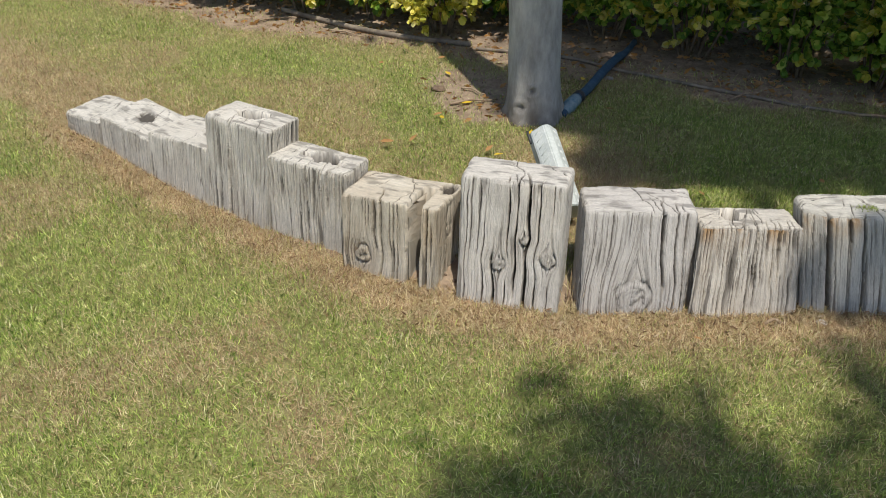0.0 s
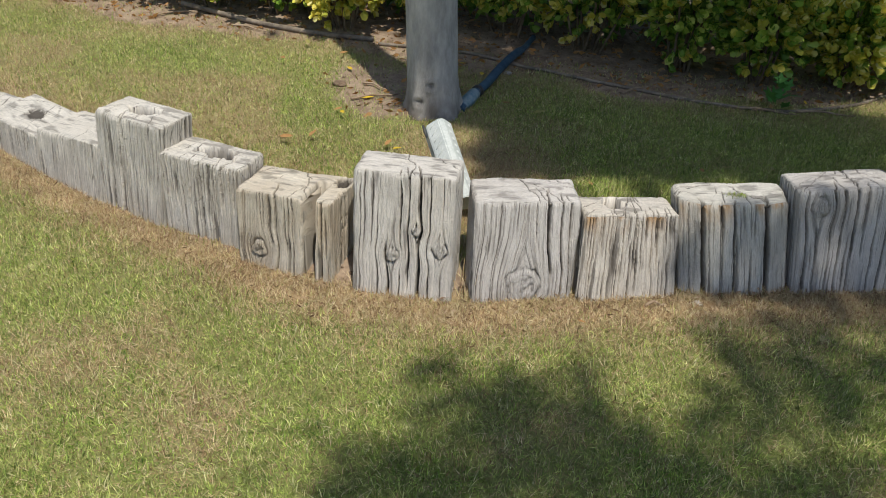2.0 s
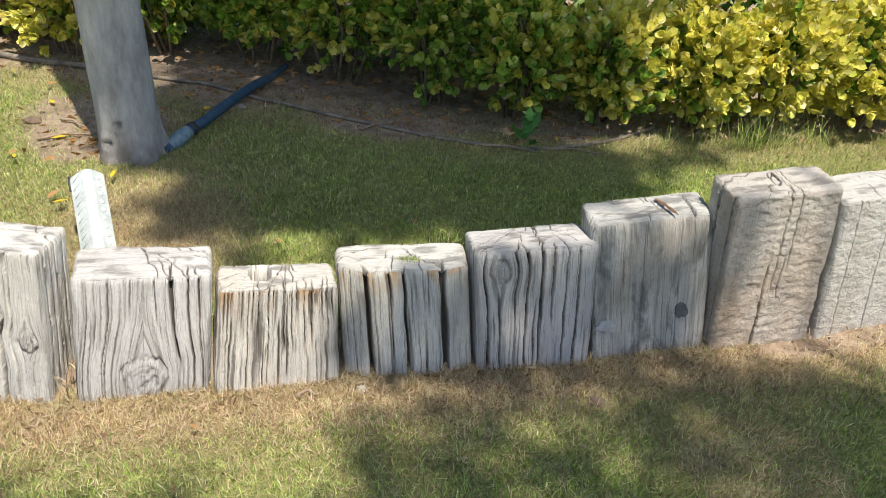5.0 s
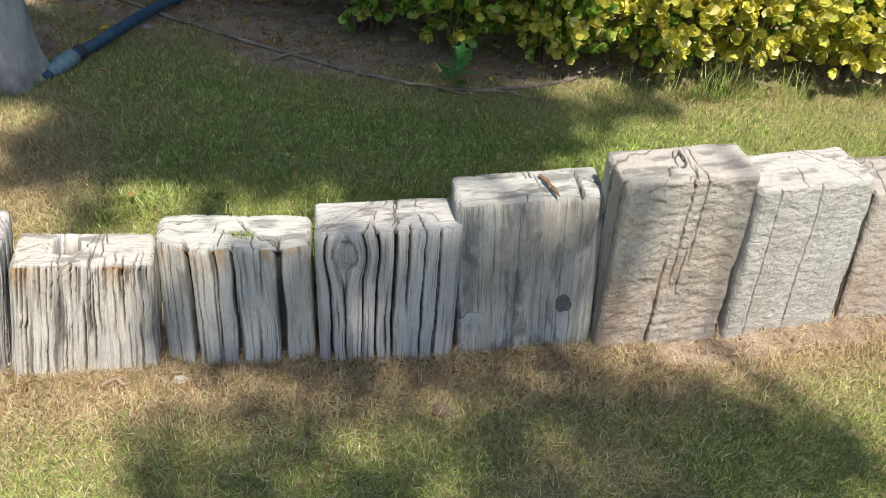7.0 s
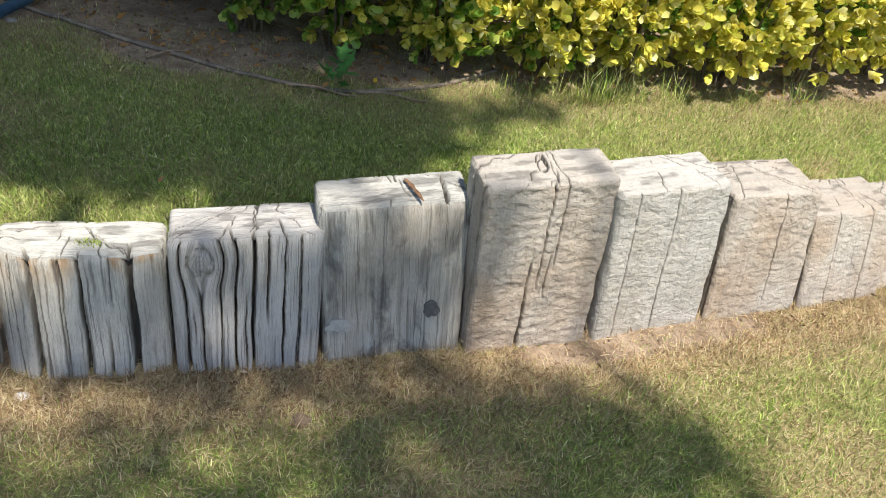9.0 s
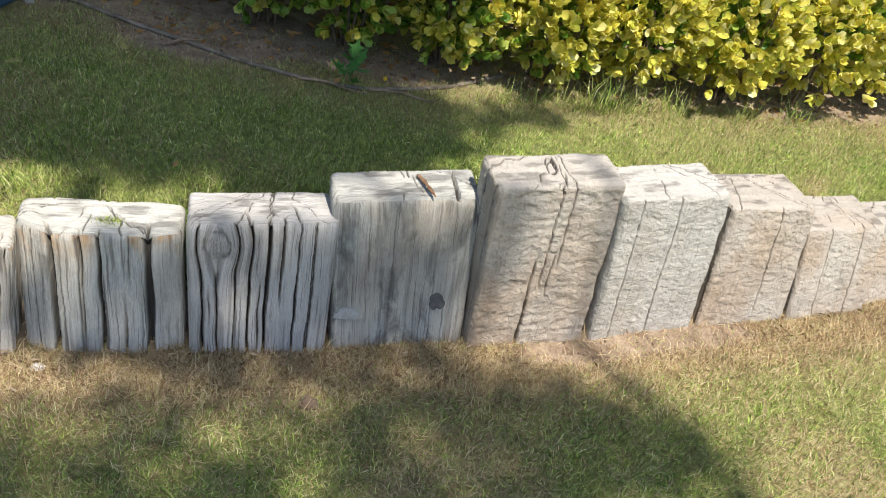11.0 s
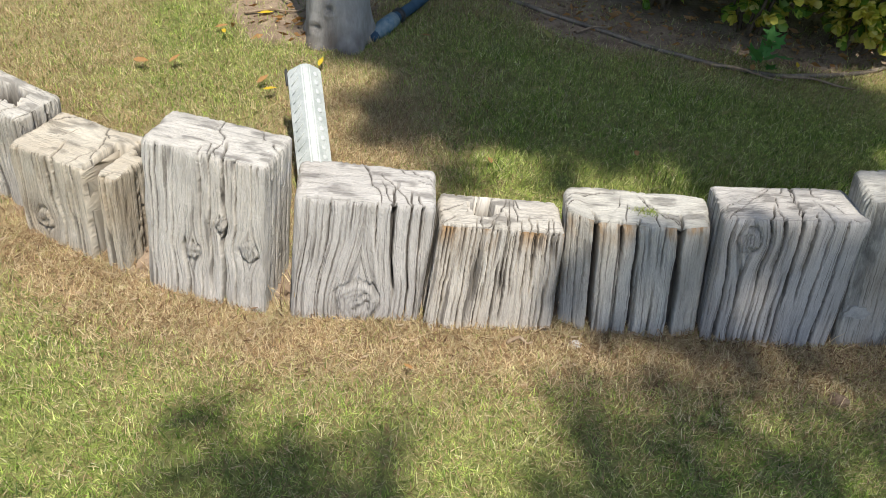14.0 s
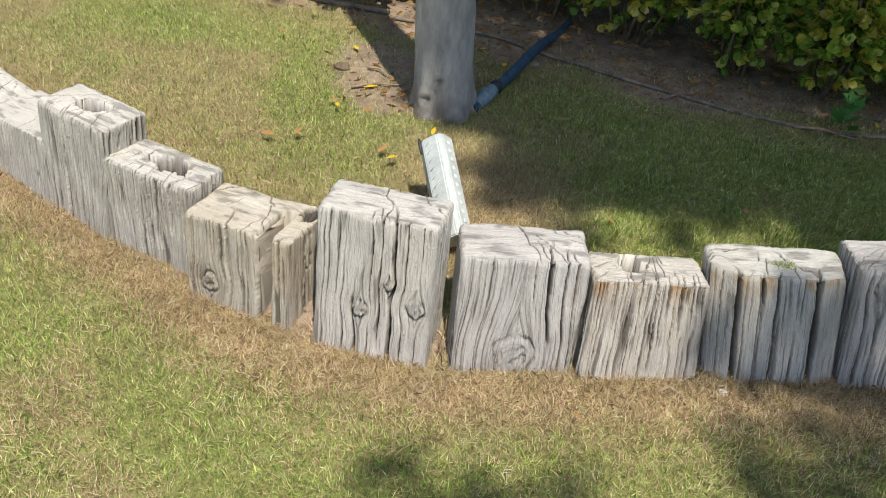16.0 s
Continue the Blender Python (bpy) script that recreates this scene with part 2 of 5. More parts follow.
def bark_material():
    n = Nodes("grey_bark")
    wide, tall = n.noise(n.coords((14, 14, 5)), 1.0, 5.0, 0.6), n.noise(n.coords((70, 70, 22)), 1.0, 5.0, 0.65)
    scars = n.noise(n.coords((9, 9, 26)), 1.0, 3.0, 0.5, 0.8)
    col = n.mix(n.ramp(wide, [(0.35, 0.0), (0.68, 1.0)]), (0.30, 0.29, 0.27), (0.58, 0.56, 0.51))
    col = n.mix(0.55, col, n.ramp(tall, [(0.3, 0.62), (0.65, 1.12)]), "MULTIPLY")
    col = n.mix(n.ramp(scars, [(0.68, 0.0), (0.74, 0.4)]), col, (0.13, 0.11, 0.10))
    grime_shade = n.add("ShaderNodeAttribute", attribute_name="grime_shade").outputs["Fac"]
    col = n.mix(grime_shade, col, (0.12, 0.095, 0.075))
    return n.done(col, 0.9, tall, 0.6, 0.006, **{"Specular IOR Level": 0.2})


MAT_GROUND = ground_material()
MAT_GRASS = grass_material("green_grass", [(0.0, (0.07, 0.15, 0.02)), (0.3, (0.20, 0.32, 0.045)), (0.7, (0.44, 0.54, 0.12)), (0.9, (0.64, 0.64, 0.26)), (1.0, (0.80, 0.76, 0.46))])
MAT_DRY = leaf_material("dry_grass", [(0.0, (0.13, 0.075, 0.04)), (0.3, (0.37, 0.24, 0.125)), (0.6, (0.58, 0.43, 0.24)), (0.85, (0.76, 0.63, 0.40)), (1.0, (0.40, 0.38, 0.13))], 0.7, 0.2, 0.15)
MAT_LEAF = leaf_material("green_leaf", [(0.0, (0.10, 0.21, 0.025)), (0.4, (0.24, 0.40, 0.05)), (0.75, (0.46, 0.57, 0.09)), (1.0, (0.66, 0.67, 0.18))], 0.38, 0.38, 0.5)
MAT_GOLD = leaf_material("golden_leaf", [(0.0, (0.46, 0.50, 0.07)), (0.35, (0.72, 0.67, 0.12)), (0.72, (0.86, 0.75, 0.15)), (1.0, (0.88, 0.84, 0.44))], 0.4, 0.4, 0.45)
MAT_DARK_LEAF = leaf_material("dark_leaf", [(0.0, (0.045, 0.11, 0.018)), (0.6, (0.09, 0.20, 0.03)), (1.0, (0.17, 0.28, 0.05))], 0.45, 0.25, 0.4)
MAT_BACK_LEAF = leaf_material("shrubbery_leaf", [(0.0, (0.06, 0.14, 0.02)), (0.5, (0.13, 0.25, 0.035)), (1.0, (0.30, 0.40, 0.07))], 0.45, 0.3, 0.4)
MAT_WEED = leaf_material("weed_leaf", [(0.0, (0.06, 0.20, 0.04)), (1.0, (0.12, 0.32, 0.07))], 0.5, 0.3)
MAT_BARK = bark_material()
MAT_STEM = plain_material("shrub_stem", (0.12, 0.085, 0.055), (0.24, 0.18, 0.11), 40, 0.9)
MAT_TWIG = plain_material("dead_twig", (0.22, 0.15, 0.09), (0.40, 0.31, 0.21), 60, 0.9)
MAT_HOSE = plain_material("dusty_hose", (0.13, 0.105, 0.08), (0.30, 0.245, 0.18), 25, 0.9)
MAT_PIPE = plain_material("blue_pipe", (0.02, 0.06, 0.105), (0.05, 0.105, 0.155), 35, 0.65)
MAT_TAPE = plain_material("grey_tape", (0.10, 0.20, 0.26), (0.28, 0.34, 0.34), 50, 0.7)
MAT_PLASTIC = plain_material("white_plastic", (0.42, 0.45, 0.42), (0.58, 0.60, 0.56), 26, 0.5, 0.2)
MAT_DOT = plain_material("pale_plastic", (0.60, 0.62, 0.58), (0.70, 0.71, 0.68), 40, 0.5, 0.15)
MAT_PLASTIC_DARK = plain_material("dark_plastic", (0.03, 0.03, 0.03), (0.06, 0.06, 0.055), 30, 0.5)
MAT_STONE = plain_material("grey_stone", (0.34, 0.32, 0.29), (0.52, 0.49, 0.45), 45, 0.9, 0.6, 0.004)
MAT_PALE_STONE = plain_material("pale_stone", (0.62, 0.60, 0.57), (0.78, 0.77, 0.74), 60, 0.85, 0.5, 0.003)
MAT_CLOD = plain_material("soil_clod", (0.15, 0.10, 0.065), (0.27, 0.19, 0.125), 60, 0.95, 0.8, 0.005)

# ---- the ground ----
ROW_X = np.array([-2.2, -1.26, -1.09, -0.865, -0.64, -0.45, -0.234, 0.04, 0.30, 0.56, 0.82, 1.08, 1.35, 1.62, 1.89, 2.18, 2.43, 2.68, 2.93, 4.0])
ROW_Y = np.array([3.2, 2.49, 2.35, 2.14, 1.975, 1.836, 1.678, 1.543, 1.478, 1.486, 1.492, 1.488, 1.495, 1.485, 1.50, 1.54, 1.56, 1.60, 1.65, 1.95])
BED_X = np.array([-6.0, -1.4, -0.9, -0.44, -0.08, 0.1, 0.55, 0.8, 1.05, 1.25, 1.65, 2.06, 2.7, 3.15, 6.0])
BED_Y = np.array([6.2, 3.78, 3.46, 3.30, 3.16, 3.0, 2.80, 2.74, 2.63, 2.56, 2.54, 2.53, 2.50, 2.52, 2.72])


def row_line(x):
    return np.interp(x, ROW_X, ROW_Y)


def bed_line(x):
    return np.interp(x, BED_X, BED_Y)


def ground_z(x, y):
    gap = y - row_line(x)
    dip = -0.033 * np.exp(-((gap + 0.01) / 0.10) ** 2)
    bumps = 0.016 * (fbm(x * 4, y * 4, 3.0) - 0.5)
    far = smooth(7, 10, np.hypot(x - 0.7, y - 2))
    return (dip + bumps) * (1 - far)


def bareness(x, y):
    """1 on bare soil: the bed under the hedge, round the trunk, at the sleepers' feet."""
    wob = 0.34 * (fbm(x * 3, y * 3, 9.0) - 0.5)
    bed = smooth(-0.12, 0.10, y - bed_line(x) + wob)
    ring = 1 - smooth(0.06, 0.30, np.hypot((x - 0.13) / 1.0, (y - 2.66) / 1.3) + wob)
    gap = y - row_line(x)
    foot = 0.26 * np.exp(-((gap + 0.03) / 0.06) ** 2) * (0.5 + vnoise(x * 3.1, 0, 4.0)) * smooth(-1.35, -1.2, x)
    under = 0.9 * smooth(0.01, 0.05, gap) * (1 - smooth(0.11, 0.17, gap)) * smooth(-1.35, -1.2, x) * (1 - smooth(2.9, 3.0, x))
    bank = 1.2 * np.exp(-((x - 2.02) / 0.34) ** 4 - ((gap + 0.03) / 0.06) ** 2)
    return np.clip(np.maximum.reduce([bed, ring, foot, under, bank]), 0, 1)


def dryness(x, y):
    """How much of the lawn is straw: most at the sleepers' feet and behind them."""
    gap = y - row_line(x)
    front = smooth(-1.6, -1.2, x) * np.where(gap < 0.05, np.exp(-np.clip(-gap - 0.10, 0, 9) / 0.10), 0)
    behind = np.where(gap > 0, np.exp(-((x - 0.38) / 0.27) ** 2) * np.exp(-((y - 2.02) / 0.42) ** 2), 0)
    left = np.where((gap > 0) & (x < 0.3), np.exp(-np.clip(gap - 0.22, 0, 9) / 0.32), 0)
    lush = smooth(0.05, 0.15, gap) * smooth(0.55, 0.85, x) * (1 - smooth(1.9, 2.3, x))
    patch = 0.55 * (1 - 0.8 * lush) * smooth(0.50, 0.70, fbm(x * 2.6 + 4, y * 2.6, 21.0))
    edge = 0.5 * np.exp(-((bed_line(x) - y) / 0.2) ** 2)
    return np.clip(np.maximum.reduce([front, behind, left, patch, edge]) + 0.15 * (1 - 0.7 * lush), 0, 0.97)


gx = np.concatenate([[-240, -90, -40, -18, -9, -5.5], np.arange(-3.6, 5.01, 0.05), [6.5, 10, 18, 40, 90, 240]])
gy = np.concatenate([[-240, -90, -40, -18, -8, -3, -0.8], np.arange(0.4, 5.6, 0.05), [7, 10, 18, 40, 90, 240]])
GX, GY = np.meshgrid(gx, gy, indexing="ij")
ii, jj = np.meshgrid(np.arange(len(gx) - 1), np.arange(len(gy) - 1), indexing="ij")
quads = np.stack([ii * len(gy) + jj, (ii + 1) * len(gy) + jj, (ii + 1) * len(gy) + jj + 1, ii * len(gy) + jj + 1], -1).reshape(-1, 4)
ground_me = mesh_of("ground", np.stack([GX, GY, ground_z(GX, GY)], -1).reshape(-1, 3), quads, MAT_GROUND)
ground_me.attributes.new("bare", "FLOAT", "POINT").data.foreach_set("value", bareness(GX, GY).ravel().astype(np.float32))
ground_me.attributes.new("straw", "FLOAT", "POINT").data.foreach_set("value", dryness(GX, GY).ravel().astype(np.float32))
tagged(new("ground", ground_me), "dry lawn soil with thatch and bare brown patches", "ground", kind="structure")

# ---- the row of sleepers ----
NU, NV = 190, 40


def sleeper(fl, fr, depth, top_l, top_r, back_rise, lean, label, material, checks, knots=(), holes=(), rough=0.0, relief=1.0, seed=1, notch=None, edge=0.0125, thin=1.0, spread=0.0, bow=(0.0, 0.0)):
    """One upright sleeper. fl, fr: front foot corners; lean: shift of the top (along the row, backwards).
    checks: (place across 0..1, half width m, depth m, from, to) cracks of the front; knots: (u, v, radius); holes: (u, d, ru, rd, depth) rot holes of the top;
    notch: (u0, u1, depth) a piece missing from the front; spread: how much wider the top is than the foot;
    bow: how far the front falls back towards its two ends."""
    rng = np.random.default_rng(seed)
    fl, fr = np.array(fl), np.array(fr)
    w = float(np.linalg.norm(fr - fl)) + 0.009
    yaw = math.atan2(fr[1] - fl[1], fr[0] - fl[0])
    foot = -0.07
    NZ = 112 if rough >= 0.6 else 70

    depth = depth + 0.010

    def top_at(u, d):
        return 0.003 + top_l * (1 - u) + top_r * u + back_rise * d

    def face(x, z, length, s, marks, amount, with_knots):
        """Depth of cracks and grain of an upright face, and how far they are darkened as dirty and shaded."""
        out, dirt_shade = np.zeros_like(x), np.zeros_like(x)
        xe = x.copy()
        own = knots if with_knots else ()
        for ku, kv, kr in own:
            dx, dz = x - ku * length, z - kv
            g = np.exp(-np.abs(dx) / (2.2 * kr)) * np.exp(-(dz / (1.9 * kr)) ** 2)
            xe = xe - np.sign(dx) * kr * 0.9 * g
        wander = 0.0045 * (vnoise(z * 4, xe * 4, s) - 0.5) + 0.0034 * (vnoise(z * 24, xe * 40, s + 3) - 0.5) + 0.0016 * (vnoise(z * 110, xe * 90, s + 5) - 0.5)
        xs = xe + wander
        for c, hw, dep, z0, z1 in marks:
            c = c * length
            t = smooth(z0 - 0.02, z0 + 0.03, z) * ((1 - smooth(z1 - 0.05, z1 + 0.005, z)) if z1 < 0.95 else 1.0)
            wide = dep >= 0.018
            width = np.maximum(thin * hw * ((0.55 if wide else 0.25) + 0.85 * vnoise(z * 13 + c * 50, c * 90, s + 7)), 0.0012)
            q = np.abs(xs - c) / width
            g = (1 - smooth(0.45, 1.15, q)) * t * (1.0 if wide else smooth(0.12, 0.4, vnoise(z * 9 + c * 31, c * 70, s + 9)))
            lip = np.exp(-(q / 3.2) ** 2) * t
            out = np.maximum(out, dep * 1.2 * g) + 0.03 * dep * lip
            dirt_shade = np.maximum(dirt_shade, g * min(1.0, dep / 0.005))
        ridge = vnoise(xs * 360, z * 16, s + 11)
        ridge2 = vnoise(xs * 150, z * 6, s + 17)
        slow = fbm(x * 12, z * 8, s + 19)
        slit = smooth(0.64, 0.80, vnoise(xs * 210, z * 7, s + 27)) * smooth(0.30, 0.55, vnoise(xs * 20, z * 12, s + 37))
        out = out + amount * relief * (0.0013 * ridge + 0.0016 * ridge2 + 0.0050 * slit) + 0.0035 * (slow - 0.4)
        dirt_shade = np.maximum(dirt_shade, relief * amount * np.maximum(0.15 * smooth(0.6, 0.95, ridge2), 0.80 * slit))
        for ku, kv, kr in own:
            ang = np.arctan2(z - kv, x - ku * length)
            r = np.hypot(x - ku * length, (z - kv) * 0.85) * (0.84 + 0.34 * vnoise(ang * 1.6 + 9, kr * 400, s + 43)) + 0.003 * (vnoise(x * 160, z * 160, s + 47) - 0.5)
            inside = 1 - smooth(kr * 0.75, kr * 0.95, r)
            waves = 0.5 + 0.5 * np.cos(r * 2 * np.pi / max(0.0042, kr * 0.22))
            out = out * (1 - inside) + inside * (0.0016 * waves - 0.002 + 0.004 * smooth(0.6, 0.8, vnoise(x * 130, z * 130, s + 49)))
            rim = np.exp(-((r - kr) / 0.0022) ** 2) * smooth(0.15, 0.55, vnoise(ang * 1.3 + 4, 2.0, s + 53))
            halo = np.exp(-np.clip(r - kr, 0, 9) / (0.6 * kr)) * (1 - inside)
            out = out + 0.006 * rim + 0.0022 * halo * (0.5 + 0.5 * np.cos(r * 2 * np.pi / 0.006))
            dirt_shade = np.maximum(dirt_shade * (1 - 0.8 * inside), np.maximum(0.55 * rim, 0.35 * inside * (1 - waves)))
        if rough:
            out = out + rough * (0.0026 * fbm(x * 70, z * 110, s + 23, 3) + 0.0015 * smooth(0.52, 0.68, fbm(x * 75 + z * 30, z * 125, s + 29)) + 0.0013 * smooth(0.58, 0.72, vnoise(x * 30, z * 120, s + 33)) + 0.0017 * smooth(0.60, 0.72, fbm(x * 16, z * 26, s + 39)))
            dirt_shade = np.maximum(dirt_shade, rough * np.maximum(0.20 * smooth(0.58, 0.8, fbm(x * 30, z * 60, s + 31)), 0.22 * smooth(0.60, 0.70, fbm(x * 75 + z * 30, z * 125, s + 29))))
        return out, dirt_shade, xs

    us, ds, vs = np.linspace(0, 1, NU), np.linspace(0, 1, NV), np.linspace(0, 1, NZ) ** 0.9
    ring = np.array([(u, 0.0) for u in us] + [(1.0, d) for d in ds[1:]] + [(u, 1.0) for u in us[-2::-1]] + [(0.0, d) for d in ds[-2:0:-1]])
    n = len(ring)
    idx = np.full((NU, NV), -1)
    for k, (u, d) in enumerate(ring):
        idx[int(round(u * (NU - 1))), int(round(d * (NV - 1)))] = (NZ - 1) * n + k
    inner = idx < 0
    idx[inner] = NZ * n + np.arange(inner.sum())
    TU, TD = np.meshgrid(us, ds, indexing="ij")
    U = np.concatenate([np.tile(ring[:, 0], NZ), TU[inner]])
    D = np.concatenate([np.tile(ring[:, 1], NZ), TD[inner]])
    V = np.concatenate([np.repeat(vs, n), np.ones(inner.sum())])
    H = top_at(U, D)
    x, y, z = U * w, D * depth, foot + V * (H - foot)
    on_top = np.concatenate([np.zeros(NZ * n, bool), np.ones(inner.sum(), bool)])
    # round the edges, unevenly
    r = edge * (0.55 + 0.9 * vnoise(z * 22 + x * 9, x * 16 + y * 30, seed + 41))
    cx, cy, cz = np.clip(x, r, w - r), np.clip(y, r, depth - r), np.minimum(z, H - r)
    q = np.stack([x - cx, y - cy, z - cz], -1)
    ln = np.linalg.norm(q, axis=1)
    nrm = q / np.maximum(ln, 1e-9)[:, None]
    P = np.stack([cx, cy, cz], -1) + nrm * r[:, None]
    wx, wf, wb, wt = nrm[:, 0] ** 2, np.where(nrm[:, 1] < 0, nrm[:, 1] ** 2, 0), np.where(nrm[:, 1] > 0, nrm[:, 1] ** 2, 0), nrm[:, 2] ** 2
    side_marks = [(float(rng.uniform(0.1, 0.9)), 0.002, 0.010, -0.1, 1.0) for _ in range(4)]
    of, gf, xs_f = face(x, z, w, seed + 0.5, checks, 1.0, True)
    # the missing strip is set back and painted darker for the shade inside
    if notch:
        u0, u1, nd = notch
        side = 0.006 * (vnoise(z * 24, 0.5, seed) - 0.5)
        m = smooth(u0 * w - 0.003, u0 * w + 0.003, x + side) * (1 - smooth(u1 * w - 0.003, u1 * w + 0.003, x + side))
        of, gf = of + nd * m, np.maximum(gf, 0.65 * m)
    ob_, gb, _ = face(x, z, w, seed + 5.5, side_marks, 1.0, False)
    os_, gs, _ = face(y, z, depth, seed + 9.5, side_marks, 1.0, False)
    # the top: checks run in from the front, worn rings, rot holes
    drop, top_dirt_shade = np.zeros_like(x), np.zeros_like(x)
    for c, hw, dep, z0, z1 in checks:
        if z1 < 0.95 or dep < 0.012:
            continue
        reach = depth * rng.uniform(0.15, 0.65)
        slant = rng.uniform(-0.35, 0.35)
        line = x - c * w - slant * y + 0.008 * (vnoise(y * 60, c * 30, seed + 2) - 0.5)
        g = (1 - smooth(0.5, 1.2, np.abs(line) / np.maximum(hw * 0.6, 0.0010))) * (1 - smooth(reach * 0.6, reach, y))
        drop = np.maximum(drop, g * dep * 0.45)
        top_dirt_shade = np.maximum(top_dirt_shade, g * min(1, dep / 0.010))
    hx, hy = w * rng.uniform(0.35, 0.65), depth * rng.uniform(0.9, 1.4)
    for k in range(7):
        a = rng.uniform(-1.4, 1.4)
        off = (x - hx) * math.cos(a) + (y - hy) * math.sin(a) + 0.014 * (vnoise(x * 45, y * 45, seed + k) - 0.5)
        along = -(x - hx) * math.sin(a) + (y - hy) * math.cos(a)
        g = (1 - smooth(0.4, 1.2, np.abs(off) / 0.0015)) * smooth(0.01, 0.04, -along) * smooth(0.3, 0.5, vnoise(along * 40, k, seed))
        drop = np.maximum(drop, 0.0030 * g)
        top_dirt_shade = np.maximum(top_dirt_shade, 1.0 * g)
    drop = drop + 0.0028 * vnoise(y * 240, x * 12, seed + 51) + 0.004 * (fbm(x * 22, y * 22, seed + 55) - 0.3)
    top_dirt_shade = np.maximum(top_dirt_shade, 0.55 * smooth(0.54, 0.74, fbm(x * 22, y * 70, seed + 61)))
    # rot holes sink and are painted dark, rot and inner shade together
    for hu, hd, ru, rd, dep in holes:
        a = np.arctan2((y - hd * depth) / rd, (x - hu * w) / ru)
        rr = np.hypot((x - hu * w) / ru, (y - hd * depth) / rd) * (0.55 + 0.75 * vnoise(a * 2.6 + 7, 0.5, seed + 71) + 0.35 * vnoise(x * 170, y * 70, seed + 75))
        m = 1 - smooth(0.80, 1.0, rr)
        drop = drop * (1 - m) + m * dep * (0.35 + 1.2 * vnoise(x * 150, y * 60, seed + 81))
        top_dirt_shade = np.maximum(top_dirt_shade, m)
    if notch:
        m2 = m if not holes else smooth(u0 * w - 0.003, u0 * w + 0.003, x) * (1 - smooth(u1 * w - 0.003, u1 * w + 0.003, x))
        m2 = m2 * (1 - smooth(nd * 0.8, nd, y))
        drop, top_dirt_shade = np.maximum(drop, 0.21 * m2), np.maximum(top_dirt_shade, 0.8 * m2)
    flat_side = np.stack([np.where(D == 0, xs_f, x), y, z], -1)
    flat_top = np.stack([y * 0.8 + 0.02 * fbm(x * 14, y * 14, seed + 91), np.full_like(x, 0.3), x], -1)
    os_ = os_ * (1 - 0.55 * min(1.0, rough))
    amount = wx * os_ + wf * of + wb * ob_ + wt * drop
    dirt_shade = np.maximum.reduce([wx * gs, wf * gf, wb * gb, wt * top_dirt_shade])
    verts = P - nrm * amount[:, None]
    # lean
    k = np.clip((verts[:, 2] + 0.015) / (0.5 * (top_l + top_r) + 0.015), -0.3, 1.3)
    verts[:, 0] += (lean[0] + spread * (verts[:, 0] / w - 0.5)) * k
    fall = bow[0] * (1 - smooth(0.0, 0.24, U)) + bow[1] * smooth(0.74, 1.0, U)
    verts[:, 1] += fall * np.clip(1 - D * 1.4, 0, 1)
    verts[:, 1] += lean[1] * k
    i, j = np.meshgrid(np.arange(NZ - 1), np.arange(n), indexing="ij")
    j2 = (j + 1) % n
    side_q = np.stack([i * n + j, i * n + j2, (i + 1) * n + j2, (i + 1) * n + j], -1).reshape(-1, 4)
    top_q = np.stack([idx[:-1, :-1], idx[1:, :-1], idx[1:, 1:], idx[:-1, 1:]], -1).reshape(-1, 4)
    me = mesh_of("sleeper_post", verts, [np.concatenate([side_q, top_q])], material)
    me.attributes.new("grime_shade", "FLOAT", "POINT").data.foreach_set("value", np.clip(dirt_shade, 0, 1).astype(np.float32))
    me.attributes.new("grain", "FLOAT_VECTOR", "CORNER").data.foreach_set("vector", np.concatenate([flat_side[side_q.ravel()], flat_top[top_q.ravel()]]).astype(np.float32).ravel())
    ob = new("sleeper_post", me)
    ob.matrix_world = Matrix.Translation((fl[0] - 0.0045 * math.cos(yaw), fl[1] - 0.0045 * math.sin(yaw), 0)) @ Matrix.Rotation(yaw, 4, "Z")
    return tagged(ob, label, "wooden post", "row of upright sleepers")


def many(rng, count, deep=0.014, lo=0.03, hi=0.97, hw=0.0026):
    """Checks spread unevenly over a face; most run the full height."""
    count = int(count * 1.25)
    place = np.sort((np.arange(count) + rng.uniform(0.15, 0.85, count)) / count) * (hi - lo) + lo
    return [(float(p), hw * float(rng.uniform(0.55, 1.25)), deep * float(rng.uniform(0.4, 1.3)), float(rng.choice([-0.1, -0.1, 0.03, 0.08])), float(rng.choice([1.0, 1.0, 1.0, 0.8, 0.12]))) for p in place]


PALE, GREY, WARM = (0.71, 0.665, 0.585), (0.35, 0.32, 0.27), (0.42, 0.32, 0.21)
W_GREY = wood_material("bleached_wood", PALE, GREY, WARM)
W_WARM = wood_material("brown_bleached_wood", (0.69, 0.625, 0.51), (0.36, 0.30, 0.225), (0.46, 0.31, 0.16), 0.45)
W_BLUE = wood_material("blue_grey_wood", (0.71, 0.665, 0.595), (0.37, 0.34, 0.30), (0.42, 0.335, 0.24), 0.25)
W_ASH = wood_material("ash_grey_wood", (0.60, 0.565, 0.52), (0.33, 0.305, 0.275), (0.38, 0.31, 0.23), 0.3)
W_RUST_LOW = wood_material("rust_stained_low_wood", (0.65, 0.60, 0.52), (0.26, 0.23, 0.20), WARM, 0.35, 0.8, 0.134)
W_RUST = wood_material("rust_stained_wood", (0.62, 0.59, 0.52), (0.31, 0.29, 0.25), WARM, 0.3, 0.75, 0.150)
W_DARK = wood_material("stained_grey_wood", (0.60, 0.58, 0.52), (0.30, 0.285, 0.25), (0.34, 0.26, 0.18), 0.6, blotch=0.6)
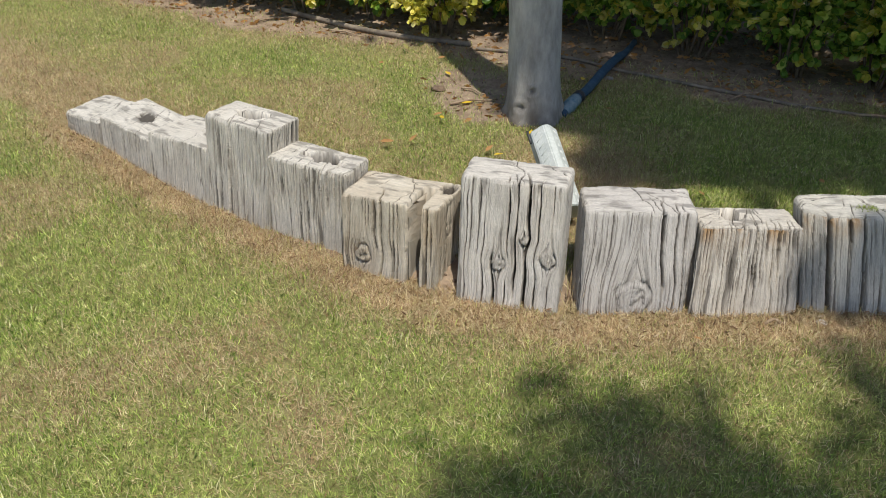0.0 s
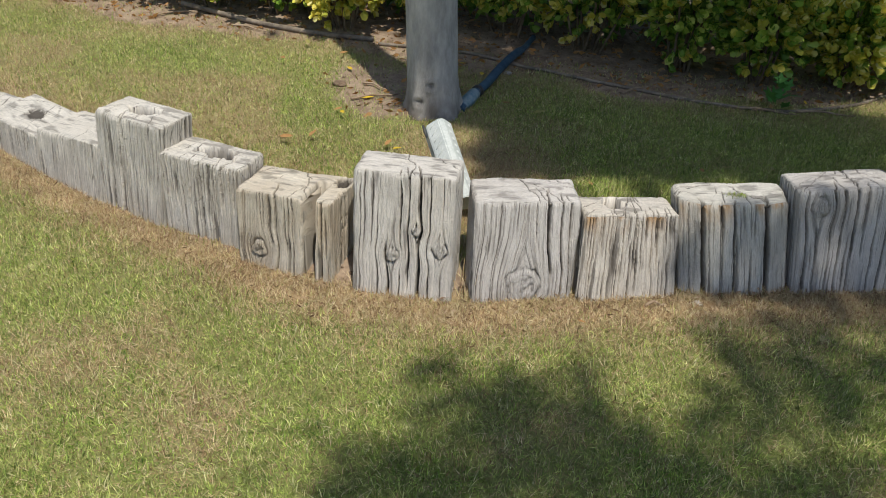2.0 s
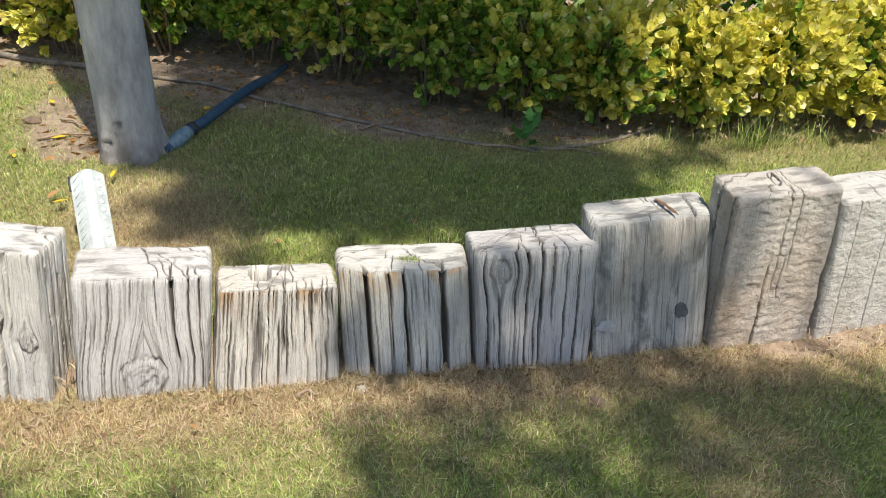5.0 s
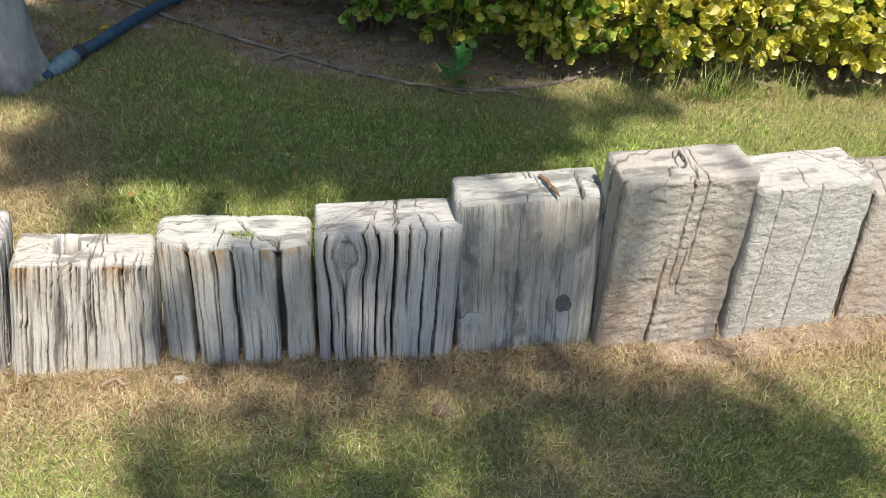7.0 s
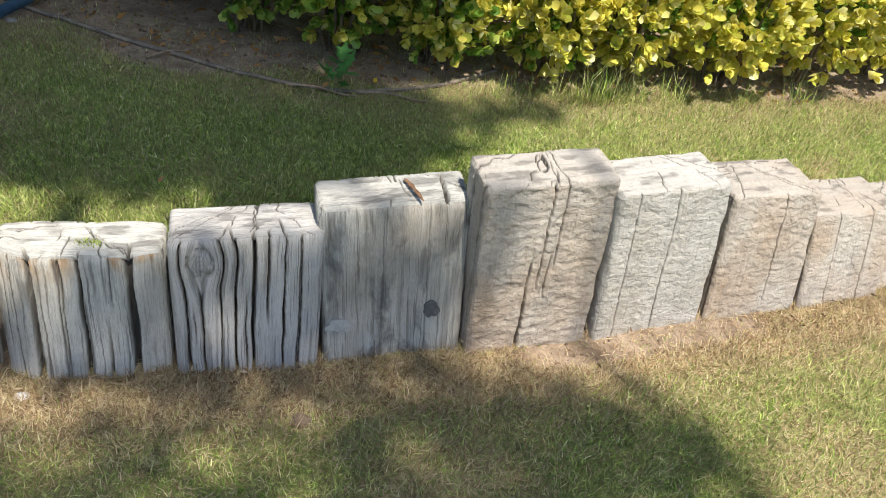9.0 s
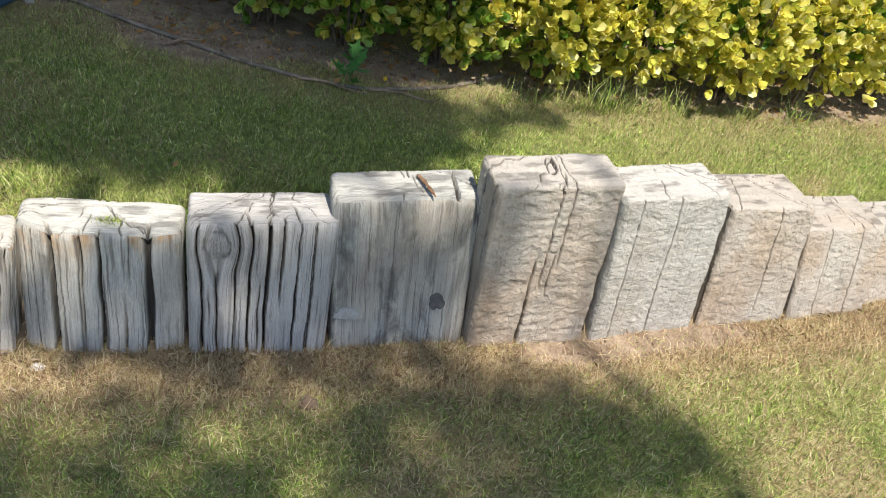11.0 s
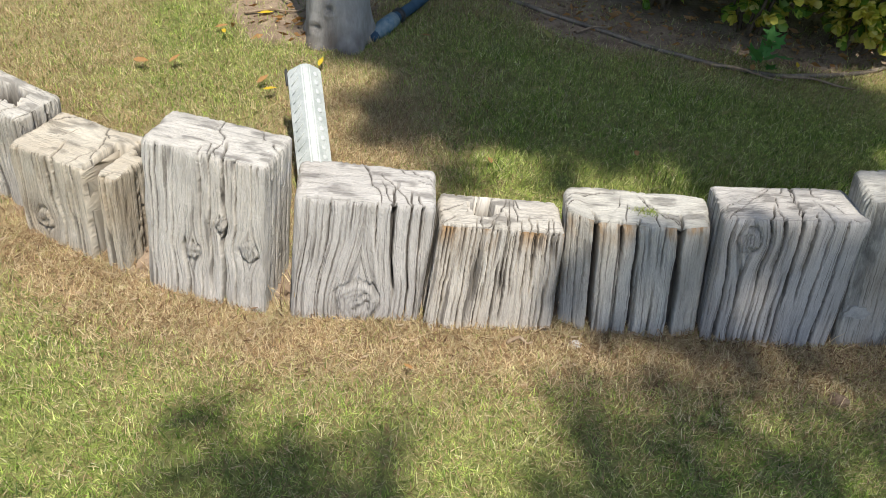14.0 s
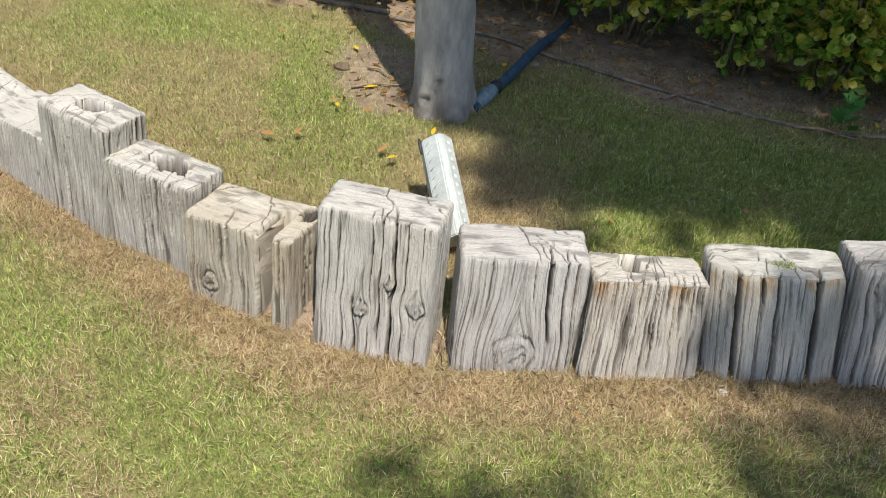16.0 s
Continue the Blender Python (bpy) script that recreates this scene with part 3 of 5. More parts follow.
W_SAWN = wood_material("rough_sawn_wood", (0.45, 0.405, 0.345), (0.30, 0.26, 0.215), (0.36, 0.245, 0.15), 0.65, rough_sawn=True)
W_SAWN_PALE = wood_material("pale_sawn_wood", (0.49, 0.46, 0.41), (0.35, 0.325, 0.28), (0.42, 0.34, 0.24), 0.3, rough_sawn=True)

R = np.random.default_rng(7)
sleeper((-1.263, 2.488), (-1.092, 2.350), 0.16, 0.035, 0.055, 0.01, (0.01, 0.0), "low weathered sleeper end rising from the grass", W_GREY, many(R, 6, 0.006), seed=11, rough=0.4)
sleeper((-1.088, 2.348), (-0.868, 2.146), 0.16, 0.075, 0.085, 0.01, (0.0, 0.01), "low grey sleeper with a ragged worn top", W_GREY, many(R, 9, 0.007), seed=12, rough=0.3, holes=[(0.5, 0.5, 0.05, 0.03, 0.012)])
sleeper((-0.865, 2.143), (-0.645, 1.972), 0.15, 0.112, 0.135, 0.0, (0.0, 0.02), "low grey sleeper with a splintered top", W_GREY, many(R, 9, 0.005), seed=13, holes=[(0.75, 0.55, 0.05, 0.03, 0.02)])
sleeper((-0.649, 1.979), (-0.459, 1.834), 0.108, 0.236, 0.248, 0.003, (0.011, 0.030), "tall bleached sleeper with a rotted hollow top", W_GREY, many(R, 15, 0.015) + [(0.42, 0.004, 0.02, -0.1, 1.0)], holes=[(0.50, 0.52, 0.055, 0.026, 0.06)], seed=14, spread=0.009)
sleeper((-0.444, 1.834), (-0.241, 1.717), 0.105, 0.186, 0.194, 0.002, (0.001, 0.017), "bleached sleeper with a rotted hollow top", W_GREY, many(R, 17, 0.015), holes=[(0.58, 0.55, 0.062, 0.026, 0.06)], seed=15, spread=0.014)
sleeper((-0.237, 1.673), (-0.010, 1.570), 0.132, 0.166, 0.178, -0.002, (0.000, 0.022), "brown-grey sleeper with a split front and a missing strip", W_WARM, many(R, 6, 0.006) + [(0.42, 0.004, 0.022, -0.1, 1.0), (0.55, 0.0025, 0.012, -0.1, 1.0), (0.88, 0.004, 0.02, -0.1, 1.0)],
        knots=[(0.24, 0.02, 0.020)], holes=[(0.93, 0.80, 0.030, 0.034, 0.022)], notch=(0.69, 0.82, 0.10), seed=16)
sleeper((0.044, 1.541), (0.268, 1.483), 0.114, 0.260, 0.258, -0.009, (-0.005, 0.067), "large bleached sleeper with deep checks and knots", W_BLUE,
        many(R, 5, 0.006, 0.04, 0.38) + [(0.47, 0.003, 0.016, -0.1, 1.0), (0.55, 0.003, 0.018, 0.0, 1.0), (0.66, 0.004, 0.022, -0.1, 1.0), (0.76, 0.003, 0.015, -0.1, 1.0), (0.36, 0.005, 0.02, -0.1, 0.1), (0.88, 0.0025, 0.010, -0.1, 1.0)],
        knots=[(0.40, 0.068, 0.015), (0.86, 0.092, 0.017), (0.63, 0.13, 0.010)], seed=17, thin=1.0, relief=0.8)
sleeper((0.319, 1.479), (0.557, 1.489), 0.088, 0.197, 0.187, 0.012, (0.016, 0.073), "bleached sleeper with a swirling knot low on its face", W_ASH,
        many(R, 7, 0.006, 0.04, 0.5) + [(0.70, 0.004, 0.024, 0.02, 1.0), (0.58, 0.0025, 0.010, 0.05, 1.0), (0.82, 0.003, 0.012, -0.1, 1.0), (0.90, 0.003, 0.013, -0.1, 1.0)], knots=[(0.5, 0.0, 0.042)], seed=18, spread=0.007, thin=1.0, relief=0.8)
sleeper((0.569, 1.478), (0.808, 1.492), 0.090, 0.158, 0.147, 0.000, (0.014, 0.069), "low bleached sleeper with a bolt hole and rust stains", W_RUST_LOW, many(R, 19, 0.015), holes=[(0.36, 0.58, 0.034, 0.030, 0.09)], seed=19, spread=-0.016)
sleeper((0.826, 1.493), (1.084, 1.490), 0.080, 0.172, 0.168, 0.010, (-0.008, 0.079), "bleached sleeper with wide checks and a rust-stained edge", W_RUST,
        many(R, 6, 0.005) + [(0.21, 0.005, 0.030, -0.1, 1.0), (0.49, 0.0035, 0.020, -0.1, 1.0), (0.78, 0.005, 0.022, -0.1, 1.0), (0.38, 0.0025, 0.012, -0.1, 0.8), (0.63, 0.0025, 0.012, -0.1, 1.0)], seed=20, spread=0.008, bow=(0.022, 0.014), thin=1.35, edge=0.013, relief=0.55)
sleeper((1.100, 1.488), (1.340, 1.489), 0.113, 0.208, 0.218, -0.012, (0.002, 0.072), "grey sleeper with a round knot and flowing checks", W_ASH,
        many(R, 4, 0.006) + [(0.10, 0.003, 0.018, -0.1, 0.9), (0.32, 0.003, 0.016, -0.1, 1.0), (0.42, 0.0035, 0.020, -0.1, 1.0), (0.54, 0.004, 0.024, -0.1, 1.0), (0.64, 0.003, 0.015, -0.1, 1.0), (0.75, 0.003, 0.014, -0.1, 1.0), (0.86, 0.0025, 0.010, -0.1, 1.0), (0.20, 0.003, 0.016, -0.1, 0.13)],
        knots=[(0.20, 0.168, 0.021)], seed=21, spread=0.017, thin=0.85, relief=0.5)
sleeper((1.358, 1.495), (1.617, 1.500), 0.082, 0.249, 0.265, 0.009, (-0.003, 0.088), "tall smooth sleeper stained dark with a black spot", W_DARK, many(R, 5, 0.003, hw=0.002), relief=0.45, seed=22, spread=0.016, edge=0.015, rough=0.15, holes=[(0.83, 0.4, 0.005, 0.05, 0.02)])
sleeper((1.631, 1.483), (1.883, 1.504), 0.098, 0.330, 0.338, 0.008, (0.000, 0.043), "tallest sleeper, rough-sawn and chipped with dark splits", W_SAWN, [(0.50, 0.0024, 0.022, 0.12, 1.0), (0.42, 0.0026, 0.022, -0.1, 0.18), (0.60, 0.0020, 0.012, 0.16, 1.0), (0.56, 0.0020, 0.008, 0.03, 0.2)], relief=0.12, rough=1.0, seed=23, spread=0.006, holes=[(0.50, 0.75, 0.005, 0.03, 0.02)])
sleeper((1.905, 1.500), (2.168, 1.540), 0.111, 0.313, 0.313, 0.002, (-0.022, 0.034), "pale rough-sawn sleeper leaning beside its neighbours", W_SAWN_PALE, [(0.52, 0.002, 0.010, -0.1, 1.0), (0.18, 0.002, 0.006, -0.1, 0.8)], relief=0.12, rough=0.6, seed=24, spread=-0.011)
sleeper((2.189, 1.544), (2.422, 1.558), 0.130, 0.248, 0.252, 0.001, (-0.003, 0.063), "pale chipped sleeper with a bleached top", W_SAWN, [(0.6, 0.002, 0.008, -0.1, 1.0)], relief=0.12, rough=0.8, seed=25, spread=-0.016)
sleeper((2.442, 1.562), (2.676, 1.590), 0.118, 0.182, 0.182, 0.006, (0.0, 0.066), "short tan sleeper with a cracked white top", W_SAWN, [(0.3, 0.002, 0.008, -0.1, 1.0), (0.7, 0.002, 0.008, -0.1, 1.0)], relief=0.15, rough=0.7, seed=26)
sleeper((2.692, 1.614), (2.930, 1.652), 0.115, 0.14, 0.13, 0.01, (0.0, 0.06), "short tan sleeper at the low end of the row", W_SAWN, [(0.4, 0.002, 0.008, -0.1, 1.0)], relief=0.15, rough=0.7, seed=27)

# ---- the tree behind the row ----
rng = np.random.default_rng(31)


def tree_trunk(base, height, r0, r1, bend, flare, name, material, rows=70, sides=48, seed=3.0, scar=None):
    zz = np.concatenate([np.linspace(-0.06, 0.6, rows), np.linspace(0.65, height, 20)])
    aa = np.linspace(0, 2 * np.pi, sides, endpoint=False)
    A, Z = np.meshgrid(aa, zz)
    t = np.clip(Z / height, 0, 1)
    rad = r0 * (1 - t) + r1 * t + flare * np.exp(-np.clip(Z, 0, 9) / 0.05) * (0.75 + 0.5 * np.sin(A * 5 + 0.6))
    rad = rad + 0.009 * (fbm(np.cos(A) * 2 + 5 + Z * 3, np.sin(A) * 2 + 5 + Z * 5, seed) - 0.5)
    dirt_shade = 1.4 * np.exp(-np.clip(Z, 0, 9) / 0.085) * fbm(A * 3, Z * 26, seed)
    if scar:
        for sa, sz, sr in scar:
            q = np.hypot(((A - sa + np.pi) % (2 * np.pi) - np.pi) * r0 / sr, (Z - sz) / sr)
            rad = rad - 0.010 * np.exp(-(q / 0.55) ** 2) + 0.006 * np.exp(-((q - 1.0) / 0.35) ** 2)
            dirt_shade = np.maximum(dirt_shade, 0.6 * np.exp(-(q / 0.6) ** 4))
    X = base[0] + bend[0] * t + rad * np.cos(A)
    Y = base[1] + bend[1] * t + rad * np.sin(A)
    n, m = A.shape
    i, j = np.meshgrid(np.arange(n - 1), np.arange(m), indexing="ij")
    k = (j + 1) % m
    q = np.stack([i * m + j, i * m + k, (i + 1) * m + k, (i + 1) * m + j], -1).reshape(-1, 4)
    me = mesh_of(name, np.stack([X, Y, Z], -1).reshape(-1, 3), q, material)
    me.attributes.new("grime_shade", "FLOAT", "POINT").data.foreach_set("value", np.clip(dirt_shade, 0, 1).ravel().astype(np.float32))
    return me


LEAF_V = [(0, 0, 0), (-0.30, 0.40, 0.10), (0, 0.52, -0.05), (0.30, 0.40, 0.10), (-0.33, 0.76, 0.16), (0.33, 0.76, 0.16), (0, 1.0, 0.10)]
LEAF_F = [(0, 2, 1), (0, 3, 2), (1, 2, 4), (2, 3, 5), (4, 2, 6), (2, 5, 6)]
BIG_LEAF_V = [(0, 0, 0), (-0.2, 0.4, 0.03), (0.2, 0.4, 0.03), (0, 0.45, -0.03), (0, 1, -0.08)]
BIG_LEAF_F = [(0, 3, 1), (0, 2, 3), (1, 3, 4), (3, 2, 4)]


def limb(parent, a, b, r0, r1, sag=0.1, name="limb"):
    mid = (np.array(a) + np.array(b)) / 2 + np.array([0, 0, sag])
    v, f = tube(spline([a, mid, b], 10), np.linspace(r0, r1, 10), 9)
    return part(name, mesh_of(name, v, f, MAT_BARK), parent)


def crown(parent, centres, radii, count, size, material):
    loc = []
    for c, r in zip(centres, radii):
        k = rng.normal(0, 0.5, (count, 3)) * np.array(r) + np.array(c)
        loc.append(k)
    loc = np.concatenate(loc)
    axis = rng.normal(0, 1, loc.shape) + [0, 0, -0.3]
    v, f = scatter(BIG_LEAF_V, BIG_LEAF_F, frames_of(axis, rng), loc, rng.uniform(0.7, 1.3, len(loc)) * size)
    return part("crown", mesh_of("crown", v, f, material), parent)


garden_tree = tagged(new("garden_tree"), "grey smooth-barked tree standing in the bare bed", "tree")
garden_tree.location = (0.300, 2.515, 0)
TB = (0.0, 0.0)
part("trunk", tree_trunk(TB, 2.6, 0.0835, 0.070, (-0.10, 0.12), 0.026, "trunk", MAT_BARK, scar=[(-1.72, 0.115, 0.017), (-2.15, 0.060, 0.019)]), garden_tree, "pale grey bark with knot scars")
for q, (a, b) in enumerate([((-0.10, 0.12, 2.5), (-0.9, 0.7, 3.7)), ((-0.10, 0.12, 2.5), (0.3, 1.1, 3.9)), ((-0.10, 0.12, 2.45), (-0.3, 0.6, 4.2)), ((-0.10, 0.12, 2.5), (0.9, 0.25, 3.9))]):
    limb(garden_tree, a, b, 0.05, 0.02)
# last two clumps are added out of view to block skylight behind the row
crown(garden_tree, [(-0.9, 0.9, 3.8), (0.2, 1.2, 4.0), (-0.4, 0.8, 4.3), (-0.2, 1.7, 4.1), (0.5, 0.15, 3.9), (1.05, 0.3, 4.0)], [(0.55, 0.5, 0.4)] * 6, 1300, 0.125, MAT_DARK_LEAF)

# ---- the tree behind the viewer, whose crown shades the lawn ----
shade_tree = tagged(new("shade_tree"), "leafy tree on the near lawn casting dappled shade", "tree")
shade_tree.location = (3.0, -1.3, 0)
part("trunk", tree_trunk((0, 0), 2.3, 0.10, 0.075, (-0.2, 0.25), 0.03, "trunk", MAT_BARK, rows=20, sides=24), shade_tree)
SHADES = [  # centre and half axes on the lawn of each patch of shade, leaves per square metre
    (1.45, 1.25, 0.48, 0.19, 0.85), (1.30, 1.42, 0.38, 0.09, 0.60), (1.62, 1.16, 0.40, 0.15, 0.70), (1.06, 1.19, 0.18, 0.17, 0.35), (1.74, 1.27, 0.26, 0.10, 0.70), (1.65, 0.96, 0.38, 0.10, 0.78), (1.95, 1.12, 0.14, 0.13, 0.54),
    (0.98, 1.29, 0.12, 0.14, 0.35), (0.24, 1.17, 0.07, 0.10, 0.8), (0.37, 1.10, 0.14, 0.11, 1.0), (0.46, 1.20, 0.07, 0.06, 0.8), (0.50, 1.04, 0.17, 0.08, 1.1), (0.12, 1.02, 0.16, 0.05, 0.8), (0.32, 0.93, 0.34, 0.08, 1.4), (0.58, 0.90, 0.32, 0.07, 1.4),
    (0.88, 1.13, 0.14, 0.12, 0.9), (0.75, 1.06, 0.10, 0.05, 1.0), (1.00, 0.88, 0.30, 0.06, 1.2), (0.82, 1.24, 0.05, 0.06, 0.7),
    (1.20, 1.545, 0.45, 0.088, 0.95), (1.48, 1.59, 0.15, 0.06, 1.0), (1.66, 2.88, 0.36, 0.14, 1.0), (0.60, 1.90, 0.05, 0.07, 0.9), (0.87, 1.91, 0.05, 0.07, 1.0), (1.13, 1.90, 0.06, 0.08, 1.0), (1.32, 1.86, 0.12, 0.09, 0.9),
    (1.06, 2.60, 0.74, 0.50, 1.5), (0.52, 2.72, 0.22, 0.40, 1.3), (1.50, 2.02, 0.20, 0.15, 1.1), (0.33, 2.56, 0.10, 0.14, 1.5), (0.28, 2.80, 0.12, 0.16, 1.4),
    (0.75, 3.1, 0.45, 0.35, 0.8), (1.35, 3.05, 0.40, 0.30, 0.5), (0.66, 2.26, 0.22, 0.15, 1.1), (1.0, 2.15, 0.50, 0.12, 1.5), (0.47, 2.14, 0.12, 0.14, 0.9), (1.55, 2.30, 0.25, 0.2, 1.4), (1.35, 2.10, 0.2, 0.12, 1.2), (1.22, 2.80, 0.20, 0.20, 1.0),
    (0.80, 2.03, 0.05, 0.05, 0.7), (0.97, 2.00, 0.04, 0.06, 0.7), (1.22, 1.98, 0.07, 0.07, 0.9), (0.62, 2.06, 0.05, 0.07, 0.7), (1.80, 2.26, 0.10, 0.07, 0.7), (1.93, 2.36, 0.12, 0.05, 0.9), (1.74, 2.06, 0.06, 0.05, 0.5), (2.05, 2.42, 0.2, 0.04, 0.8), (1.40, 1.93, 0.14, 0.06, 0.6)]
CROWN_H = 4.6
loc = []
for cx, cy, rx, ry, dens in SHADES:
    cnt = int(1000 * dens * (0.62 if cy < 1.5 else 1.0) * math.pi * rx * ry / 0.55)
    r, a = np.sqrt(rng.uniform(0, 1, cnt)) * (rng.uniform(0.85, 1.10, cnt) if cy > 1.5 else rng.uniform(0.72, 1.32, cnt)), rng.uniform(0, 2 * np.pi, cnt)
    h = CROWN_H + rng.uniform(-0.35, 0.45, cnt)
    s = h / SUN_TO.z
    loc.append(np.stack([cx + rx * r * np.cos(a) + SUN_TO.x * s, cy + ry * r * np.sin(a) + SUN_TO.y * s, h], -1))
loc = np.concatenate(loc) - np.array(shade_tree.location)
v, f = scatter(BIG_LEAF_V, BIG_LEAF_F, frames_of(rng.normal(0, 1, loc.shape) * [1, 1, 0.45], rng, rng.normal(0, 0.5, len(loc))), loc, rng.uniform(0.8, 1.4, len(loc)) * 0.085)
part("crown", mesh_of("crown", v, f, MAT_DARK_LEAF), shade_tree)
for b in [(-1.5, 0.85, 4.5), (-0.8, 0.9, 4.6), (-1.4, 2.0, 4.6), (-0.8, 1.9, 4.7), (-2.2, 0.8, 4.6)]:
    limb(shade_tree, (-0.2, 0.25, 2.25), b, 0.022, 0.006)

# ---- the hedge ----
def shrub(x, y, rx, ry, height, gold, seed, label, rosettes=520):
    """One shrub: stems from the foot, leaf rosettes over an uneven rounded form, golden towards the light."""
    g = np.random.default_rng(seed)
    root = tagged(new("hedge_shrub"), label, "shrub", "shrubs of the hedge")
    root.location = (x, y, 0)
    for k in range(8):
        a, r = g.uniform(0, 2 * np.pi), g.uniform(0.2, 0.75)
        tip = (rx * r * math.cos(a), ry * r * math.sin(a), height * g.uniform(0.5, 0.85))
        foot = (tip[0] * 0.3, tip[1] * 0.3, -0.02)
        mid = (tip[0] * 0.6 + g.normal(0, 0.02), tip[1] * 0.6 + g.normal(0, 0.02), tip[2] * 0.5)
        v_, f_ = tube(spline([foot, mid, tip], 7), np.linspace(0.006, 0.003, 7), 6)
        part("stem", mesh_of("stem", v_, f_, MAT_STEM), root)
    d = g.normal(0, 1, (rosettes, 3))
    d[:, 2] = d[:, 2] * 0.9 + 0.25
    d /= np.linalg.norm(d, axis=1, keepdims=True)
    lump = 0.78 + 0.42 * np.array([noise.noise(Vector(q * 2.3) + Vector((seed, 0, 0))) for q in d])
    depth = np.where(g.uniform(0, 1, rosettes) < 0.68, g.uniform(0.88, 1.08, rosettes), g.uniform(0.4, 0.9, rosettes))
    c = d * (lump * depth)[:, None] * [rx, ry, height * 0.52] + [0, 0, height * 0.52]
    c[:, 2] = np.maximum(c[:, 2], g.uniform(0.035, 0.10, rosettes))
    out = d + [0, -0.15, 0.45] + g.normal(0, 0.25, (rosettes, 3))
    per = 8
    base = np.repeat(c, per, 0)
    axis = np.repeat(out / np.linalg.norm(out, axis=1, keepdims=True), per, 0)
    ring_dir = g.normal(0, 1, axis.shape)
    ring_dir -= axis * (ring_dir * axis).sum(1, keepdims=True)
    ring_dir /= np.linalg.norm(ring_dir, axis=1, keepdims=True)
    open_ = g.uniform(0.25, 1.15, len(base))[:, None]
    leafdir = axis + ring_dir * open_
    side = np.cross(leafdir, axis)
    side /= np.linalg.norm(side, axis=1, keepdims=True)
    ld = leafdir / np.linalg.norm(leafdir, axis=1, keepdims=True)
    rot = np.stack([side, ld, np.cross(side, ld)], axis=2)
    size = g.uniform(0.7, 1.25, len(base)) * 0.033
    back = g.uniform(0.0, 0.035, len(base))[:, None]
    place = base - axis * back
    height_ = np.repeat(c[:, 2] / height, per)
    outer = np.repeat(depth, per)
    pick = np.repeat(g.uniform(0, 1, rosettes), per) < gold * (0.40 + 1.1 * height_) * (outer > 0.7)
    for nm, m, mat in (("foliage", ~pick, MAT_LEAF), ("golden_foliage", pick, MAT_GOLD)):
        if m.sum():
            v_, f_ = scatter(LEAF_V, LEAF_F, rot[m], place[m], size[m])
            part(nm, mesh_of(nm, v_, f_, mat), root, "golden-yellow young leaves" if nm == "golden_foliage" else "")
    return root


GREEN_L, GOLD_L, MIXED_L = "dense green shrub in a clipped hedge", "golden-leaved shrub glowing in sunlight", "green shrub with yellow-tipped shoots"
HEDGE = [(-1.30, 4.05, 0.30, 0.26, 0.55, 0.3), (-0.95, 3.85, 0.30, 0.26, 0.55, 0.35), (-0.62, 3.68, 0.28, 0.25, 0.55, 0.4), (-0.30, 3.58, 0.26, 0.25, 0.58, 0.4), (-0.02, 3.38, 0.24, 0.24, 0.52, 1.4),
         (0.34, 3.42, 0.26, 0.25, 0.58, 0.2), (0.66, 3.28, 0.26, 0.25, 0.58, 0.2), (0.96, 3.10, 0.25, 0.25, 0.60, 0.6), (1.26, 2.88, 0.22, 0.24, 0.58, 0.3), (1.53, 2.74, 0.19, 0.23, 0.47, 0.4),
         (1.82, 2.68, 0.20, 0.22, 0.44, 0.7), (2.12, 2.62, 0.21, 0.22, 0.47, 1.0), (2.42, 2.60, 0.22, 0.23, 0.50, 1.6), (2.76, 2.60, 0.24, 0.24, 0.50, 1.7), (3.10, 2.62, 0.26, 0.24, 0.54, 1.6), (3.45, 2.68, 0.27, 0.25, 0.55, 1.5), (3.85, 2.75, 0.28, 0.25, 0.55, 1.3)]
for k, (x, y, rx, ry, h, gold) in enumerate(HEDGE):
    shrub(x, y, rx, ry, h, gold, 100 + k, GOLD_L if gold >= 0.8 else MIXED_L if gold > 0.3 else GREEN_L)
# taller dark shrubbery behind the hedge
cnt = 23000
t = rng.uniform(-2.2, 5.0, cnt)
by = np.interp(t, [-2.2, -1.3, 0, 1.3, 2.4, 5.0], [4.7, 4.3, 3.70, 3.12, 2.88, 3.0])
loc = np.stack([t, by + np.abs(rng.normal(0, 0.22, cnt)), rng.uniform(0.02, 1.25, cnt) * (0.75 + 0.35 * vnoise(t * 2.2, 0, 5.0))], -1)
axis = rng.normal(0, 1, loc.shape) + [0, -0.8, 0.3]
v, f = scatter(BIG_LEAF_V, BIG_LEAF_F, frames_of(axis, rng, rng.normal(0, 0.6, cnt)), loc, rng.uniform(0.7, 1.4, cnt) * 0.075)
tagged(new("shrubbery", mesh_of("shrubbery", v, f, MAT_BACK_LEAF)), "dark green shrubbery rising behind the hedge", "shrubbery", kind="stuff")

# ---- pipes and the drain channel ----
def hose(points, radius, material, name, label, category, n=60, sides=10):
    p = spline(points, n)
    p[:, 2] += ground_z(p[:, 0], p[:, 1])
    v_, f_ = tube(p, np.full(n, radius), sides)
    return tagged(new(name, mesh_of(name, v_, f_, material)), label, category)


hose([(-0.75, 3.66, 0.02), (-0.56, 3.54, 0.014), (-0.24, 3.32, 0.012), (-0.05, 3.245, 0.012), (0.10, 3.20, 0.012)], 0.011, MAT_HOSE, "irrigation_hose", "dusty brown irrigation hose lying on bare soil", "hose")
